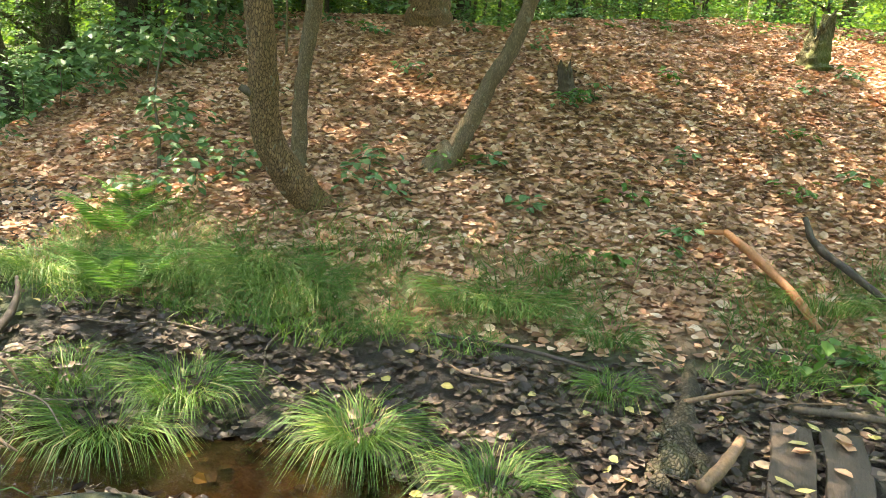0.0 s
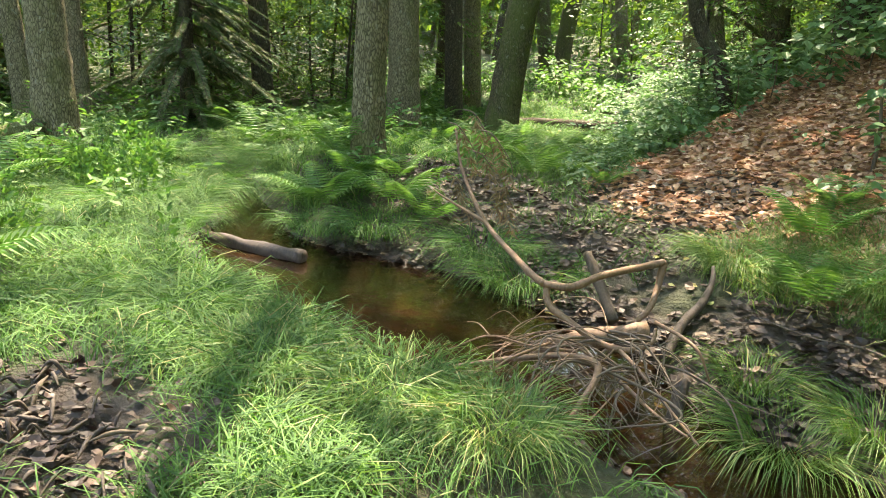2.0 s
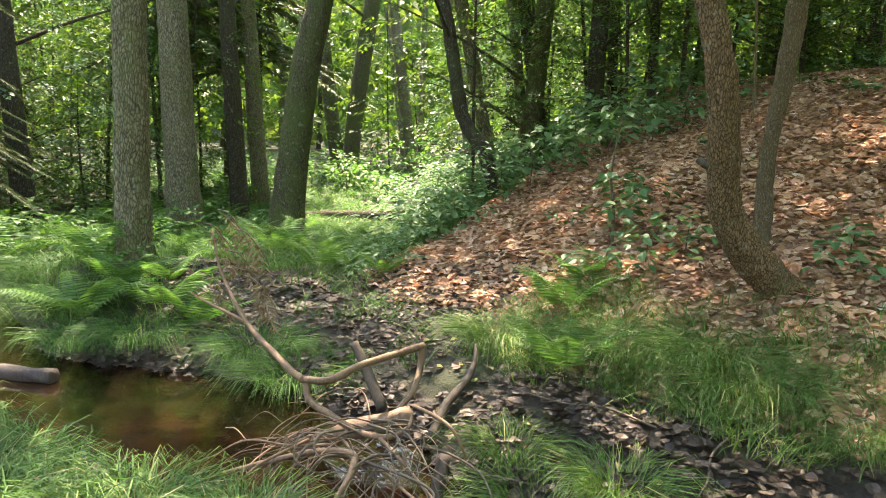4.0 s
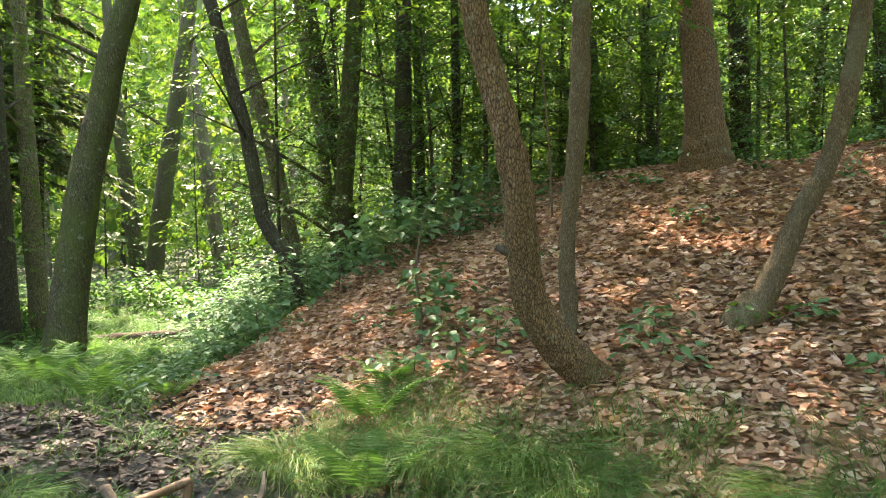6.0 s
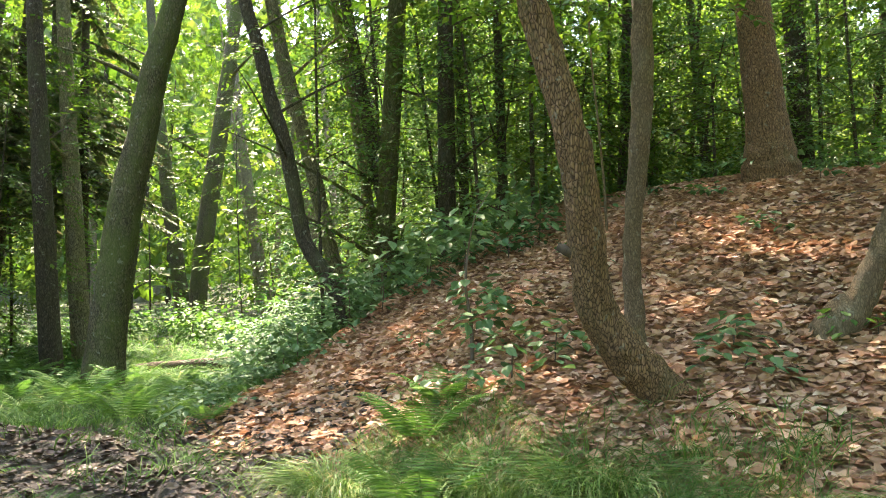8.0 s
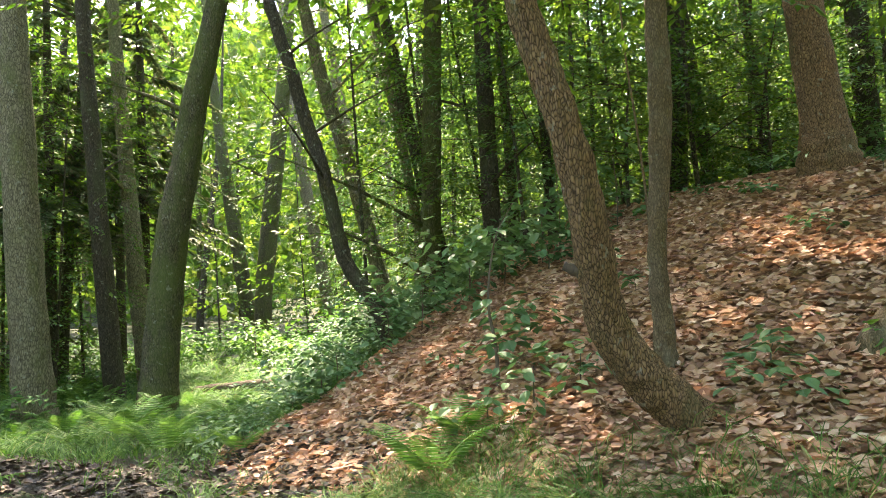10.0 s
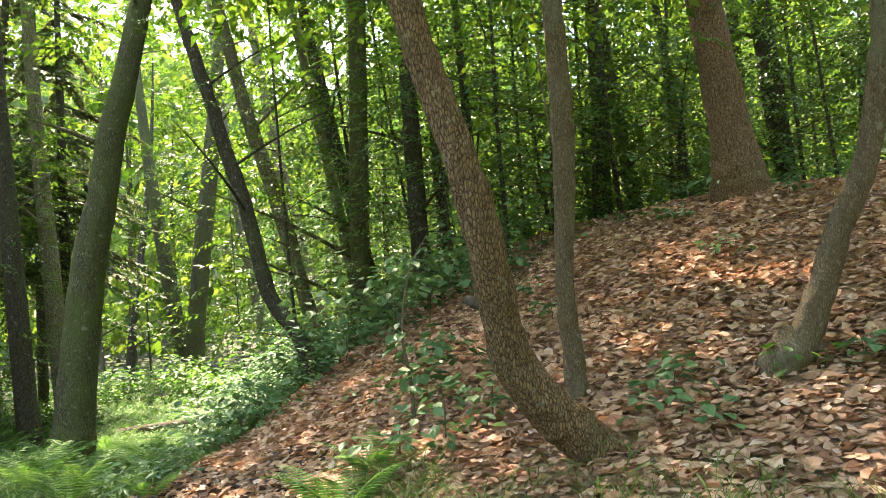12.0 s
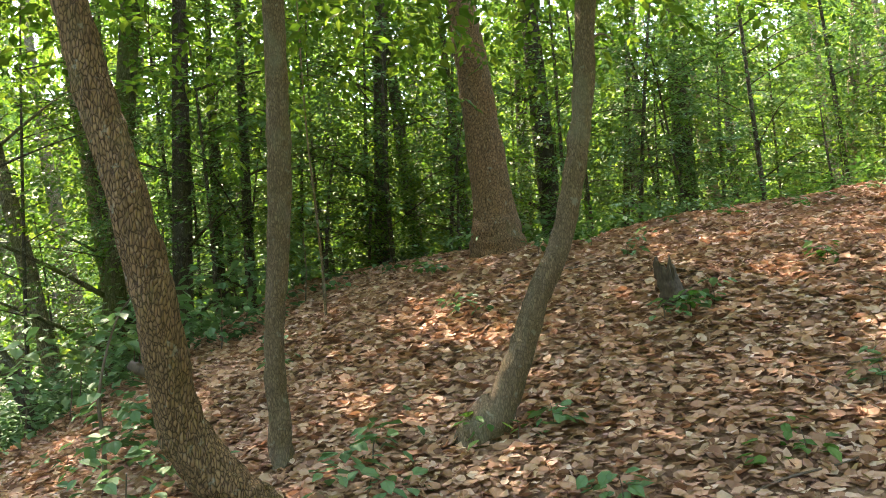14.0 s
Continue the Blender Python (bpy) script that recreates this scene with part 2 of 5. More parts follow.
def off_creek(x, y):
    """Metres outside the water's edge."""
    best = np.full(np.shape(x), 9.0)
    for (x0, y0, w0), (x1, y1, w1) in zip(CREEK, CREEK[1:]):
        dx, dy = x1 - x0, y1 - y0
        u = np.clip(((x - x0) * dx + (y - y0) * dy) / (dx * dx + dy * dy), 0, 1)
        best = np.minimum(best, np.hypot(x - x0 - u * dx, y - y0 - u * dy) - (w0 + u * (w1 - w0)))
    return best + 0.07 * wave(x, y, 3.1, 2.0)


def up_slope(x, y):
    """Metres uphill of the mound's toe."""
    e = 0.4
    sl = (np.interp(x + e, TOE_X, TOE_Y) - np.interp(x - e, TOE_X, TOE_Y)) / (2 * e)
    return (y - np.interp(x, TOE_X, TOE_Y)) / np.sqrt(1 + sl * sl)


def land(x, y):
    x, y = np.asarray(x, float), np.asarray(y, float)
    d = up_slope(x, y)
    top = 7.3 + 0.55 * np.clip(x, 0, 8)
    dd = np.clip(d, 0, None)
    u = 0.415 * (np.minimum(dd, top) - 0.35 * (1 - np.exp(-np.minimum(dd, top) / 0.35)))
    over = np.clip(d - top, 0, None)
    z = 0.06 + np.maximum(u / (1 + (u / 4.2) ** 4) ** 0.25 - 0.18 * over * np.minimum(1, over / 2), -0.5)
    z = z + 0.045 * np.clip(np.hypot(x, y) - 15, 0, 30) * step(2.0, 0.0, d)
    z = z + 0.05 * wave(x, y, 1.1) * step(0.0, 1.5, d) + 0.025 * wave(x, y, 3.3, 1.0)
    z = z - 0.14 * step(0.6, 1.6, y) * step(-2.6, -1.2, x) * step(2.2, 1.0, x) * step(2.9, 1.9, y)
    z = z + 0.30 * np.exp(-((x + 7.1) ** 2 + (y - 4.6) ** 2) / 1.3)
    _, mud, _ = zones(x, y)
    z = z + mud * (0.03 * wave(x, y, 7.0, 5.0) + 0.018 * wave(x, y, 17.0, 6.0))
    c = off_creek(x, y)
    z = z - 0.15 * step(1.2, 0.35, c) * step(-7.6, -6.4, x) * step(2.6, 3.0, y) * step(0.3, -0.2, d)
    return np.where(c < 0.45, -0.42 + (z + 0.42) * step(-0.35, 0.45, c), z)


def zones(x, y):
    """Leaf litter, mud and green cover, 0 to 1 each."""
    d, c = up_slope(x, y), off_creek(x, y)
    edge = -5.9 - 0.1 * np.clip(y - 9, 0, 5) + 0.3 * wave(x, y, 1.7)
    litter = step(0.0, 0.5, d + 0.25 * wave(x, y, 1.5)) * step(edge - 0.4, edge + 0.4, x)
    flat = step(1.7, 1.1, np.hypot((x + 4.9) / 1.25, (y - 5.3) / 1.1) + 0.2 * wave(x, y, 2.0))
    shore = step(0.75, 0.4, c) * step(2.5, 2.8, y) * step(-7.0, -5.8, x) + step(0.2, 0.05, c)
    wetland = np.maximum(step(-3.0, -2.4, x) * step(3.0, 3.3, y), step(-1.2, -0.7, x) * step(2.1, 2.5, y)) * step(0.15, -0.2, d) * step(9, 6, x)
    foot = step(1.0, 0.6, np.hypot((x + 3.0) / 1.0, (y - 0.62) / 0.55) + 0.2 * wave(x, y, 3.0))
    mud = np.clip(np.maximum.reduce([flat * 0.8, shore, wetland, foot]), 0, 1)
    green = (1 - litter) * (1 - mud) * np.clip(0.75 + 0.4 * wave(x, y, 2.2), 0, 1)
    return litter, mud, green


# ---- helpers for things ----
def thing(name, at, label, category, group="", kind=""):
    ob = new(name)
    ob.location = at
    ob.empty_display_size = 0.1
    return tagged(ob, label, category, group, kind)


def mesh_of(name, verts, faces, material, smooth=True):
    verts, faces = np.asarray(verts, np.float32), np.asarray(faces, np.int32)
    me = bpy.data.meshes.new(name)
    k = faces.shape[1]
    me.vertices.add(len(verts))
    me.vertices.foreach_set("co", verts.ravel())
    me.loops.add(faces.size)
    me.loops.foreach_set("vertex_index", faces.ravel())
    me.polygons.add(len(faces))
    me.polygons.foreach_set("loop_start", np.arange(len(faces), dtype=np.int32) * k)
    me.polygons.foreach_set("use_smooth", np.full(len(faces), smooth))
    me.update(calc_edges=True)
    me.validate()
    me.materials.append(material)
    return me


def part(name, mesh, parent, label=""):
    ob = new(name, mesh)
    ob.parent = parent
    return tagged(ob, label)


def spread(verts, tris, pos, rot, scale):
    """Copies of one small shape, joined: arrays of vertices and triangles."""
    v = np.einsum("nij,kj->nki", rot, verts) * np.asarray(scale).reshape(-1, 1, 1) + pos[:, None, :]
    t = tris[None] + (np.arange(len(pos)) * len(verts))[:, None, None]
    return v.reshape(-1, 3), t.reshape(-1, 3)


def join(pieces):
    vs, ts, n = [], [], 0
    for v, t in pieces:
        vs.append(v)
        ts.append(np.asarray(t) + n)
        n += len(v)
    return np.concatenate(vs), np.concatenate(ts)


def unit(v):
    return v / np.maximum(np.linalg.norm(v, axis=-1, keepdims=True), 1e-9)


def bases(along, up):
    """Turns whose y axis lies along and whose z axis is near up."""
    y = unit(along)
    x = unit(np.cross(y, up))
    return np.stack([x, y, np.cross(x, y)], -1)


def smooth_line(points, steps=6):
    p = np.array(points, float)
    q = np.vstack([2 * p[0] - p[1], p, 2 * p[-1] - p[-2]])
    out = []
    for i in range(1, len(q) - 2):
        for u in np.linspace(0, 1, steps, endpoint=False):
            a, b, c, d = q[i - 1 : i + 3]
            out.append(0.5 * (2 * b + (c - a) * u + (2 * a - 5 * b + 4 * c - d) * u * u + (3 * b - a - 3 * c + d) * u ** 3))
    out.append(p[-1])
    return np.array(out)


def tube(points, sides=10, steps=6, rough=0.06, seed=1, ends=True):
    """A tapering round limb through points of x, y, z, radius; quads as triangles."""
    line = smooth_line(points, steps)
    c, r = line[:, :3], np.maximum(line[:, 3], 0.001)
    along = unit(np.gradient(c, axis=0))
    ref = np.array([0.0, 1.0, 0.0]) if abs(along[:, 2]).mean() > 0.6 else np.array([0.0, 0.0, 1.0])
    x = unit(np.cross(along, ref))
    y = np.cross(along, x)
    a = np.arange(sides) * 2 * np.pi / sides
    bump = 1 + rough * wave(np.arange(len(c))[:, None] * 5.4 / steps + seed, a[None] * 2.0 + np.sin(a)[None] * 2, 1.0, seed)
    ring = c[:, None] + (r[:, None] * bump)[..., None] * (np.cos(a)[None, :, None] * x[:, None] + np.sin(a)[None, :, None] * y[:, None])
    v = ring.reshape(-1, 3)
    i = np.arange(len(c) - 1)[:, None] * sides
    j = np.arange(sides)[None]
    k = (j + 1) % sides
    q = np.stack([i + j, i + k, i + sides + k, i + sides + j], -1).reshape(-1, 4)
    t = np.concatenate([q[:, [0, 1, 2]], q[:, [0, 2, 3]]])
    if ends:
        n = len(v)
        v = np.vstack([v, c[0], c[-1]])
        e = np.arange(sides)
        f = (e + 1) % sides
        last = (len(c) - 1) * sides
        t = np.concatenate([t, np.stack([f, e, np.full(sides, n)], -1), np.stack([last + e, last + f, np.full(sides, n + 1)], -1)])
    return v, t


# small shapes: y runs along the leaf
LEAF = np.array([(0, 0, 0), (0.27, 0.4, 0.05), (0, 1, -0.06), (-0.27, 0.4, 0.05)])
LEAF_T = np.array([(0, 1, 2), (0, 2, 3)])
BROAD = np.array([(0, 0, 0), (0.30, 0.22, 0.05), (0.34, 0.55, 0.06), (0, 1.0, -0.08), (-0.34, 0.55, 0.06), (-0.30, 0.22, 0.05)])
BROAD_T = np.array([(0, 1, 2), (0, 2, 3), (0, 3, 4), (0, 4, 5)])
DRY = [
    np.array([(0, 0, -.02), (0, -.52, .06), (.33, -.2, .16), (.38, .2, .2), (0, .55, .05), (-.4, .2, .10), (-.3, -.24, .12)]),
    np.array([(0, 0, .10), (0, -.55, -.06), (.27, -.25, -.02), (.26, .25, -.04), (0, .58, .02), (-.26, .28, -.05), (-.28, -.22, .0)]),
    np.array([(0, 0, .0), (.08, -.5, .26), (.36, -.16, .05), (.27, .36, -.03), (.02, .5, .05), (-.3, .3, .22), (-.34, -.15, .3)]),
    np.array([(0, 0, .05), (0, -.45, .0), (.44, -.3, .10), (.2, .08, -.02), (.06, .55, .12), (-.42, .3, .0), (-.2, -.1, .06)]),
]
DRY_T = np.array([(0, i, i % 6 + 1) for i in range(1, 7)])


def spray(n_leaves, length, leaf, gen):
    """A flat leafy twig along y."""
    u = np.linspace(0.12, 1.0, n_leaves)
    side = np.where(np.arange(n_leaves) % 2, 1.0, -1.0)
    pos = np.stack([side * 0.02, u * length, -0.12 * length * u * u], -1) + gen.normal(0, 0.012, (n_leaves, 3))
    ang = side * np.interp(u, [0, 0.9, 1], [1.1, 0.7, 0.1]) + gen.normal(0, 0.15, n_leaves)
    way = np.stack([np.sin(ang), np.cos(ang), gen.normal(-0.25, 0.18, n_leaves)], -1)
    up = np.stack([gen.normal(0, 0.25, n_leaves), gen.normal(0, 0.25, n_leaves), np.ones(n_leaves)], -1)
    return spread(LEAF, LEAF_T, pos, bases(way, up), leaf * gen.uniform(0.75, 1.2, n_leaves))


def crown_arrays(n_sprays, radius, low, high, per=13, length=0.7, leaf=0.09, seed=1, hollow=0.35):
    """Leafy sprays round an upright axis, denser outwards, in uneven tiers."""
    gen = np.random.default_rng(seed)
    pieces = [spray(per, length, leaf, gen) for _ in range(5)]
    kind = gen.integers(0, 5, n_sprays)
    a = gen.uniform(0, 2 * np.pi, n_sprays)
    tier = gen.beta(1.3, 1.2, n_sprays)
    z = low + (high - low) * tier
    shape = np.sin(np.pi * np.clip(0.12 + 0.8 * tier, 0, 1)) ** 0.6
    lobes = 1 + 0.3 * np.sin(3 * a + seed) * np.sin(5 * tier + seed)
    r = radius * shape * lobes * np.sqrt(gen.uniform(hollow ** 2, 1, n_sprays))
    pos = np.stack([np.cos(a) * r, np.sin(a) * r, z + gen.normal(0, 0.15, n_sprays)], -1)
    b = a + gen.normal(0, 0.7, n_sprays)
    way = np.stack([np.cos(b), np.sin(b), gen.normal(-0.12, 0.25, n_sprays)], -1)
    up = np.stack([gen.normal(0, 0.3, n_sprays), gen.normal(0, 0.3, n_sprays), np.ones(n_sprays)], -1)
    rot, size = bases(way, up), gen.uniform(0.7, 1.25, n_sprays)
    return join([spread(*pieces[k], pos[kind == k], rot[kind == k], size[kind == k]) for k in range(5)])


def blades(pos, lean, length, width, gen, droop=0.6):
    """Grass blades, each a bent tapering strip of five triangles."""
    n = len(pos)
    side = unit(np.cross(lean, np.array([0, 0, 1.0])) + gen.normal(0, 0.15, (n, 3)))
    out = unit(lean * np.array([1, 1, 0]))
    u = np.array([0.0, 0.38, 0.72, 1.0])
    rows = []
    for s in u:
        rise = s * (1 - 0.42 * droop * s * s) - 0.35 * droop * s ** 3
        c = pos + length[:, None] * (lean * rise + out * droop * 0.75 * s * s)
        rows.append((c, width * (1 - 0.55 * s)))
    v = np.empty((n, 7, 3))
    for i in range(3):
        c, w = rows[i]
        v[:, 2 * i], v[:, 2 * i + 1] = c - side * w[:, None] / 2, c + side * w[:, None] / 2
    v[:, 6] = rows[3][0]
    t = np.array([(0, 1, 3), (0, 3, 2), (2, 3, 5), (2, 5, 4), (4, 5, 6)])
    return v.reshape(-1, 3), (t[None] + (np.arange(n) * 7)[:, None, None]).reshape(-1, 3)


def tuft_arrays(n, length, width, gen, spread_r=0.08, fan=0.75, droop=0.8):
    a = gen.uniform(0, 2 * np.pi, n)
    r = spread_r * np.sqrt(gen.uniform(0, 1, n))
    pos = np.stack([np.cos(a) * r, np.sin(a) * r, np.full(n, -0.02)], -1)
    b = a + gen.normal(0, 0.5, n)
    f = fan * gen.uniform(0.1, 1, n)
    lean = unit(np.stack([np.cos(b) * f, np.sin(b) * f, np.ones(n)], -1))
    return blades(pos, lean, length * gen.uniform(0.5, 1.1, n), width * gen.uniform(0.7, 1.2, n), gen, droop)


def scatter(mask, box, count, gen):
    """Random places in the box (x0, x1, y0, y1), kept with the likelihood that mask gives."""
    x, y = gen.uniform(box[0], box[1], count), gen.uniform(box[2], box[3], count)
    keep = gen.uniform(0, 1, count) < mask(x, y)
    return x[keep], y[keep]


def slope_normals(x, y):
    e = 0.06
    return unit(np.stack([land(x - e, y) - land(x + e, y), land(x, y - e) - land(x, y + e), np.full(np.shape(x), 2 * e)], -1))


def strew(name, material, x, y, size, gen, tilt=0.35, lift=0.012, label="", category="", templates=DRY, tris=DRY_T):
    n = len(x)
    nor = unit(slope_normals(x, y) + gen.normal(0, tilt, (n, 3)) * np.array([1, 1, 0.3]))
    a = gen.uniform(0, 2 * np.pi, n)
    rot = bases(np.stack([np.cos(a), np.sin(a), np.zeros(n)], -1), nor)
    pos = np.stack([x, y, land(x, y) + lift + gen.uniform(0, 0.014, n)], -1)
    kind = gen.integers(0, len(templates), n)
    s = size * gen.uniform(0.6, 1.25, n)
    v, t = join([spread(tp, tris, pos[kind == k], rot[kind == k], s[kind == k]) for k, tp in enumerate(templates)])
    return tagged(new(name, mesh_of(name, v, t, material, False)), label, category, kind="stuff")


# ---- ground and water ----
def axis(parts):
    return np.unique(np.round(np.concatenate([np.linspace(a, b, n) for a, b, n in parts]), 4))


gx = axis([(-700, -60, 14), (-60, -22, 30), (-22, -9, 60), (-9, 4, 170), (4, 14, 40), (14, 60, 24), (60, 700, 14)])
gy = axis([(-700, -40, 14), (-40, -2, 30), (-2, 1, 30), (1, 8, 100), (8, 16, 70), (16, 40, 40), (40, 700, 16)])
GX, GY = np.meshgrid(gx, gy)
GZ = land(GX, GY)
nx, ny = len(gx), len(gy)
ii = (np.arange(ny - 1)[:, None] * nx + np.arange(nx - 1)[None]).ravel()
ground = new("ground", mesh_of("ground", np.stack([GX, GY, GZ], -1).reshape(-1, 3), np.stack([ii, ii + 1, ii + nx + 1, ii + nx], -1), ground_material()))
col = ground.data.color_attributes.new("zone", "FLOAT_COLOR", "POINT")
za, zb, zc = zones(GX, GY)
col.data.foreach_set("color", np.stack([za, zb, zc, np.ones_like(za)], -1).astype(np.float32).ravel())
tagged(ground, "forest floor of leaf litter, mud and grass rising into a mound", "ground", kind="structure")

wx, wy = np.meshgrid(np.linspace(-11.5, 0.1, 60), np.linspace(1.8, 4.6, 16))
jj = (np.arange(15)[:, None] * 60 + np.arange(59)[None]).ravel()
water = new("water", mesh_of("water", np.stack([wx, wy, np.full_like(wx, WATER)], -1).reshape(-1, 3), np.stack([jj, jj + 1, jj + 61, jj + 60], -1), water_material()))
tagged(water, "shallow brown forest stream reflecting trees and bright sky", "stream", kind="structure")


# ---- trees ----
def trunk_points(points, top):
    """The lower part of a trunk, with a root flare below and carried on up to the given height."""
    p = [tuple(q) for q in points]
    x, y, z, r = p[0]
    d = np.subtract(p[1][:3], p[0][:3]) / max(0.05, np.linalg.norm(np.subtract(p[1][:3], p[0][:3])))
    low = [(x - d[0] * 0.3, y - d[1] * 0.3, z - 0.55, r * 1.2), (x - d[0] * 0.08, y - d[1] * 0.08, z - 0.1, r * 1.1), (x + d[0] * 0.18, y + d[1] * 0.18, z + 0.18 * d[2], r * 1.02)]
    last, prev = np.array(p[-1]), np.array(p[-2])
    way = (last - prev)[:3] / max(0.1, (last - prev)[2])
    up, grow = [], top - last[2]
    for s in (0.33, 0.66, 1.0):
        up.append((last[0] + way[0] * grow * s * (1 - 0.45 * s), last[1] + way[1] * grow * s * (1 - 0.45 * s), last[2] + grow * s, max(0.02, last[3] * (1 - 0.75 * s))))
    return low + p[1:] + up


CROWNS = [mesh_of("crown", *crown_arrays(210, 3.1, 0, 6.0, per=20, length=1.0, leaf=0.125, seed=s), LEAF_WOOD, False) for s in (11, 12, 13, 14)]
# fuller crowns, mostly out of view, thickened to shade the ground below
DENSE = [mesh_of("crown", *crown_arrays(430, 3.3, 0, 6.0, per=20, length=1.0, leaf=0.125, seed=s), LEAF_WOOD, False) for s in (15, 16)]
THICK = [mesh_of("crown", *crown_arrays(760, 3.6, 0, 5.5, per=20, length=1.0, leaf=0.125, seed=s), LEAF_WOOD, False) for s in (25, 26)]
SPARSE = [mesh_of("crown", *crown_arrays(95, 3.0, 0, 6.5, per=24, length=1.1, leaf=0.13, seed=s), LEAF_WOOD, False) for s in (17, 18, 19, 20)]


def rough_bark(v, size, depth):
    """Fissures pressed into a trunk's surface, as an offset factor for each vertex."""
    return np.array([depth * (noise.noise(Vector((p[0] * size, p[1] * size, p[2] * size * 0.3))) + 0.6 * noise.noise(Vector((p[0] * size * 2.3, p[1] * size * 2.3, p[2] * size * 0.8)))) for p in v])


def tree(points, top, bark, label, sides=14, crown=CROWNS, category="tree", limbs=4, limb_low=0.45, seed=1, group=""):
    gen = np.random.default_rng(seed)
    base = np.array(points[0][:3])
    ob = thing("tree", base, label, category, group)
    pts = np.array(trunk_points(points, top))
    pts[:, :3] -= base
    v, t = tube(pts, sides, 6 if sides < 20 else 16, 0.05, seed)
    if sides >= 20:
        line = smooth_line(pts, 16)[:, :3]
        rings = np.repeat(line, sides, axis=0)
        v[:-2] += unit(v[:-2] - rings) * rough_bark(v[:-2], 16.0, 0.013)[:, None]
    part("trunk", mesh_of("trunk", v, t, bark), ob)
    line = smooth_line(pts, 6)
    for k in range(limbs):
        h = limb_low + (0.92 - limb_low) * (k + gen.uniform(0, 0.8)) / max(1, limbs)
        c = line[int(h * (len(line) - 1))]
        a = gen.uniform(0, 2 * np.pi)
        ln = gen.uniform(1.2, 2.6)
        o = np.array([np.cos(a), np.sin(a), 0])
        q = [(*(c[:3] + o * ln * s + np.array([0, 0, ln * (0.55 * s - 0.15 * s * s)])), max(0.005, c[3] * 0.26 * (1 - 0.85 * s))) for s in (0, 0.35, 0.7, 1)]
        part("limb", mesh_of("limb", *tube(q, 5, 3, 0.08, seed + k), bark), ob)
    if crown:
        c = part("crown", crown[seed % len(crown)], ob, "green broadleaf crown")
        end = line[-1]
        c.location = (end[0], end[1], end[2] - 4.6)
        c.rotation_euler = (0, 0, seed * 1.3)
    return ob

def on_land(x, y, dz=0.0):
    return (x, y, float(land(x, y)) + dz)


def rooted(points):
    x, y, z, r = points[0]
    return [(x, y, float(land(x, y)), r), *points[1:]]


# the trees round the mound
curved = tree(rooted([(-1.42, 6.25, 0.57, 0.14), (-1.60, 6.07, 0.86, 0.138), (-1.74, 5.93, 1.14, 0.126), (-1.76, 5.82, 1.43, 0.111), (-1.75, 5.68, 1.87, 0.106), (-1.79, 5.58, 2.27, 0.101),
                      (-1.88, 5.53, 2.68, 0.096), (-1.98, 5.47, 3.13, 0.09)]), 9.5, BARK_BROWN, "brown-barked tree curving up from the grassy foot of the mound", limb_low=0.75, seed=1, sides=30, crown=DENSE)
part("knot", mesh_of("knot", *tube([(-0.38, -0.48, 0.87, 0.036), (-0.45, -0.52, 0.90, 0.032), (-0.50, -0.54, 0.93, 0.024)], 9, 4, 0.25, 3), WOOD_ROT), curved, "dark stub of a broken branch")
tree(rooted([(-1.75, 6.97, 0.95, 0.074), (-1.76, 6.94, 1.35, 0.067), (-1.735, 6.9, 1.77, 0.064), (-1.685, 6.88, 2.08, 0.07), (-1.62, 6.83, 2.6, 0.076), (-1.585, 6.79, 3.2, 0.076), (-1.575, 6.77, 3.6, 0.075)]), 8.5, BARK_SMOOTH,
     "slim grey tree with pale lichen patches beside the curved trunk", limb_low=0.75, seed=2, sides=30, crown=DENSE)
tree(rooted([(-0.46, 7.03, 0.86, 0.13), (-0.29, 7.05, 1.17, 0.098), (-0.16, 7.07, 1.45, 0.082), (-0.02, 7.09, 1.8, 0.077), (0.15, 7.11, 2.12, 0.07), (0.26, 7.13, 2.5, 0.067), (0.36, 7.16, 2.95, 0.066), (0.42, 7.19, 3.4, 0.065)]),
     9.0, BARK_SMOOTH, "slender tree leaning out of the leaf-covered slope", limb_low=0.75, seed=3, sides=30, crown=THICK)
tree(rooted([(-1.05, 11.5, 2.7, 0.33), (-1.06, 11.49, 3.3, 0.262), (-1.12, 11.48, 4.2, 0.228), (-1.18, 11.46, 5.13, 0.208), (-1.32, 11.42, 6.6, 0.18)]), 14, BARK_BROWN,
     "stout brown tree with root flare on the crest of the mound", sides=36, limb_low=0.6, seed=4, crown=THICK)
tree(rooted([(-6.22, 9.71, 0.98, 0.10), (-6.46, 9.64, 1.5, 0.104), (-6.82, 9.55, 2.05, 0.104), (-6.93, 9.45, 2.75, 0.098), (-7.02, 9.36, 3.4, 0.097), (-7.17, 9.25, 4.05, 0.094), (-7.3, 9.15, 4.75, 0.09), (-7.47, 9.03, 5.5, 0.085)]), 10, BARK_DARK,
     "thin dark tree bending over the edge of the mound", limb_low=0.4, seed=5, crown=SPARSE, sides=20)
tree(rooted([(-7.5, 11.55, 1.3, 0.115), (-7.8, 11.4, 2.3, 0.12), (-7.94, 11.28, 3.14, 0.125), (-8.11, 11.14, 4.09, 0.12), (-8.3, 11.01, 4.94, 0.118), (-8.43, 10.88, 5.79, 0.11)]), 12, BARK_GREY, "thin leaning grey tree behind the mound's edge", seed=6, crown=SPARSE)
tree(rooted([(-8.0, 13.4, 1.3, 0.11), (-8.22, 13.3, 3.0, 0.105), (-8.5, 13.2, 5.0, 0.1), (-8.75, 13.1, 6.6, 0.09)]), 13, BARK_GREY, "slim grey tree behind the mound's edge", seed=21, crown=SPARSE)
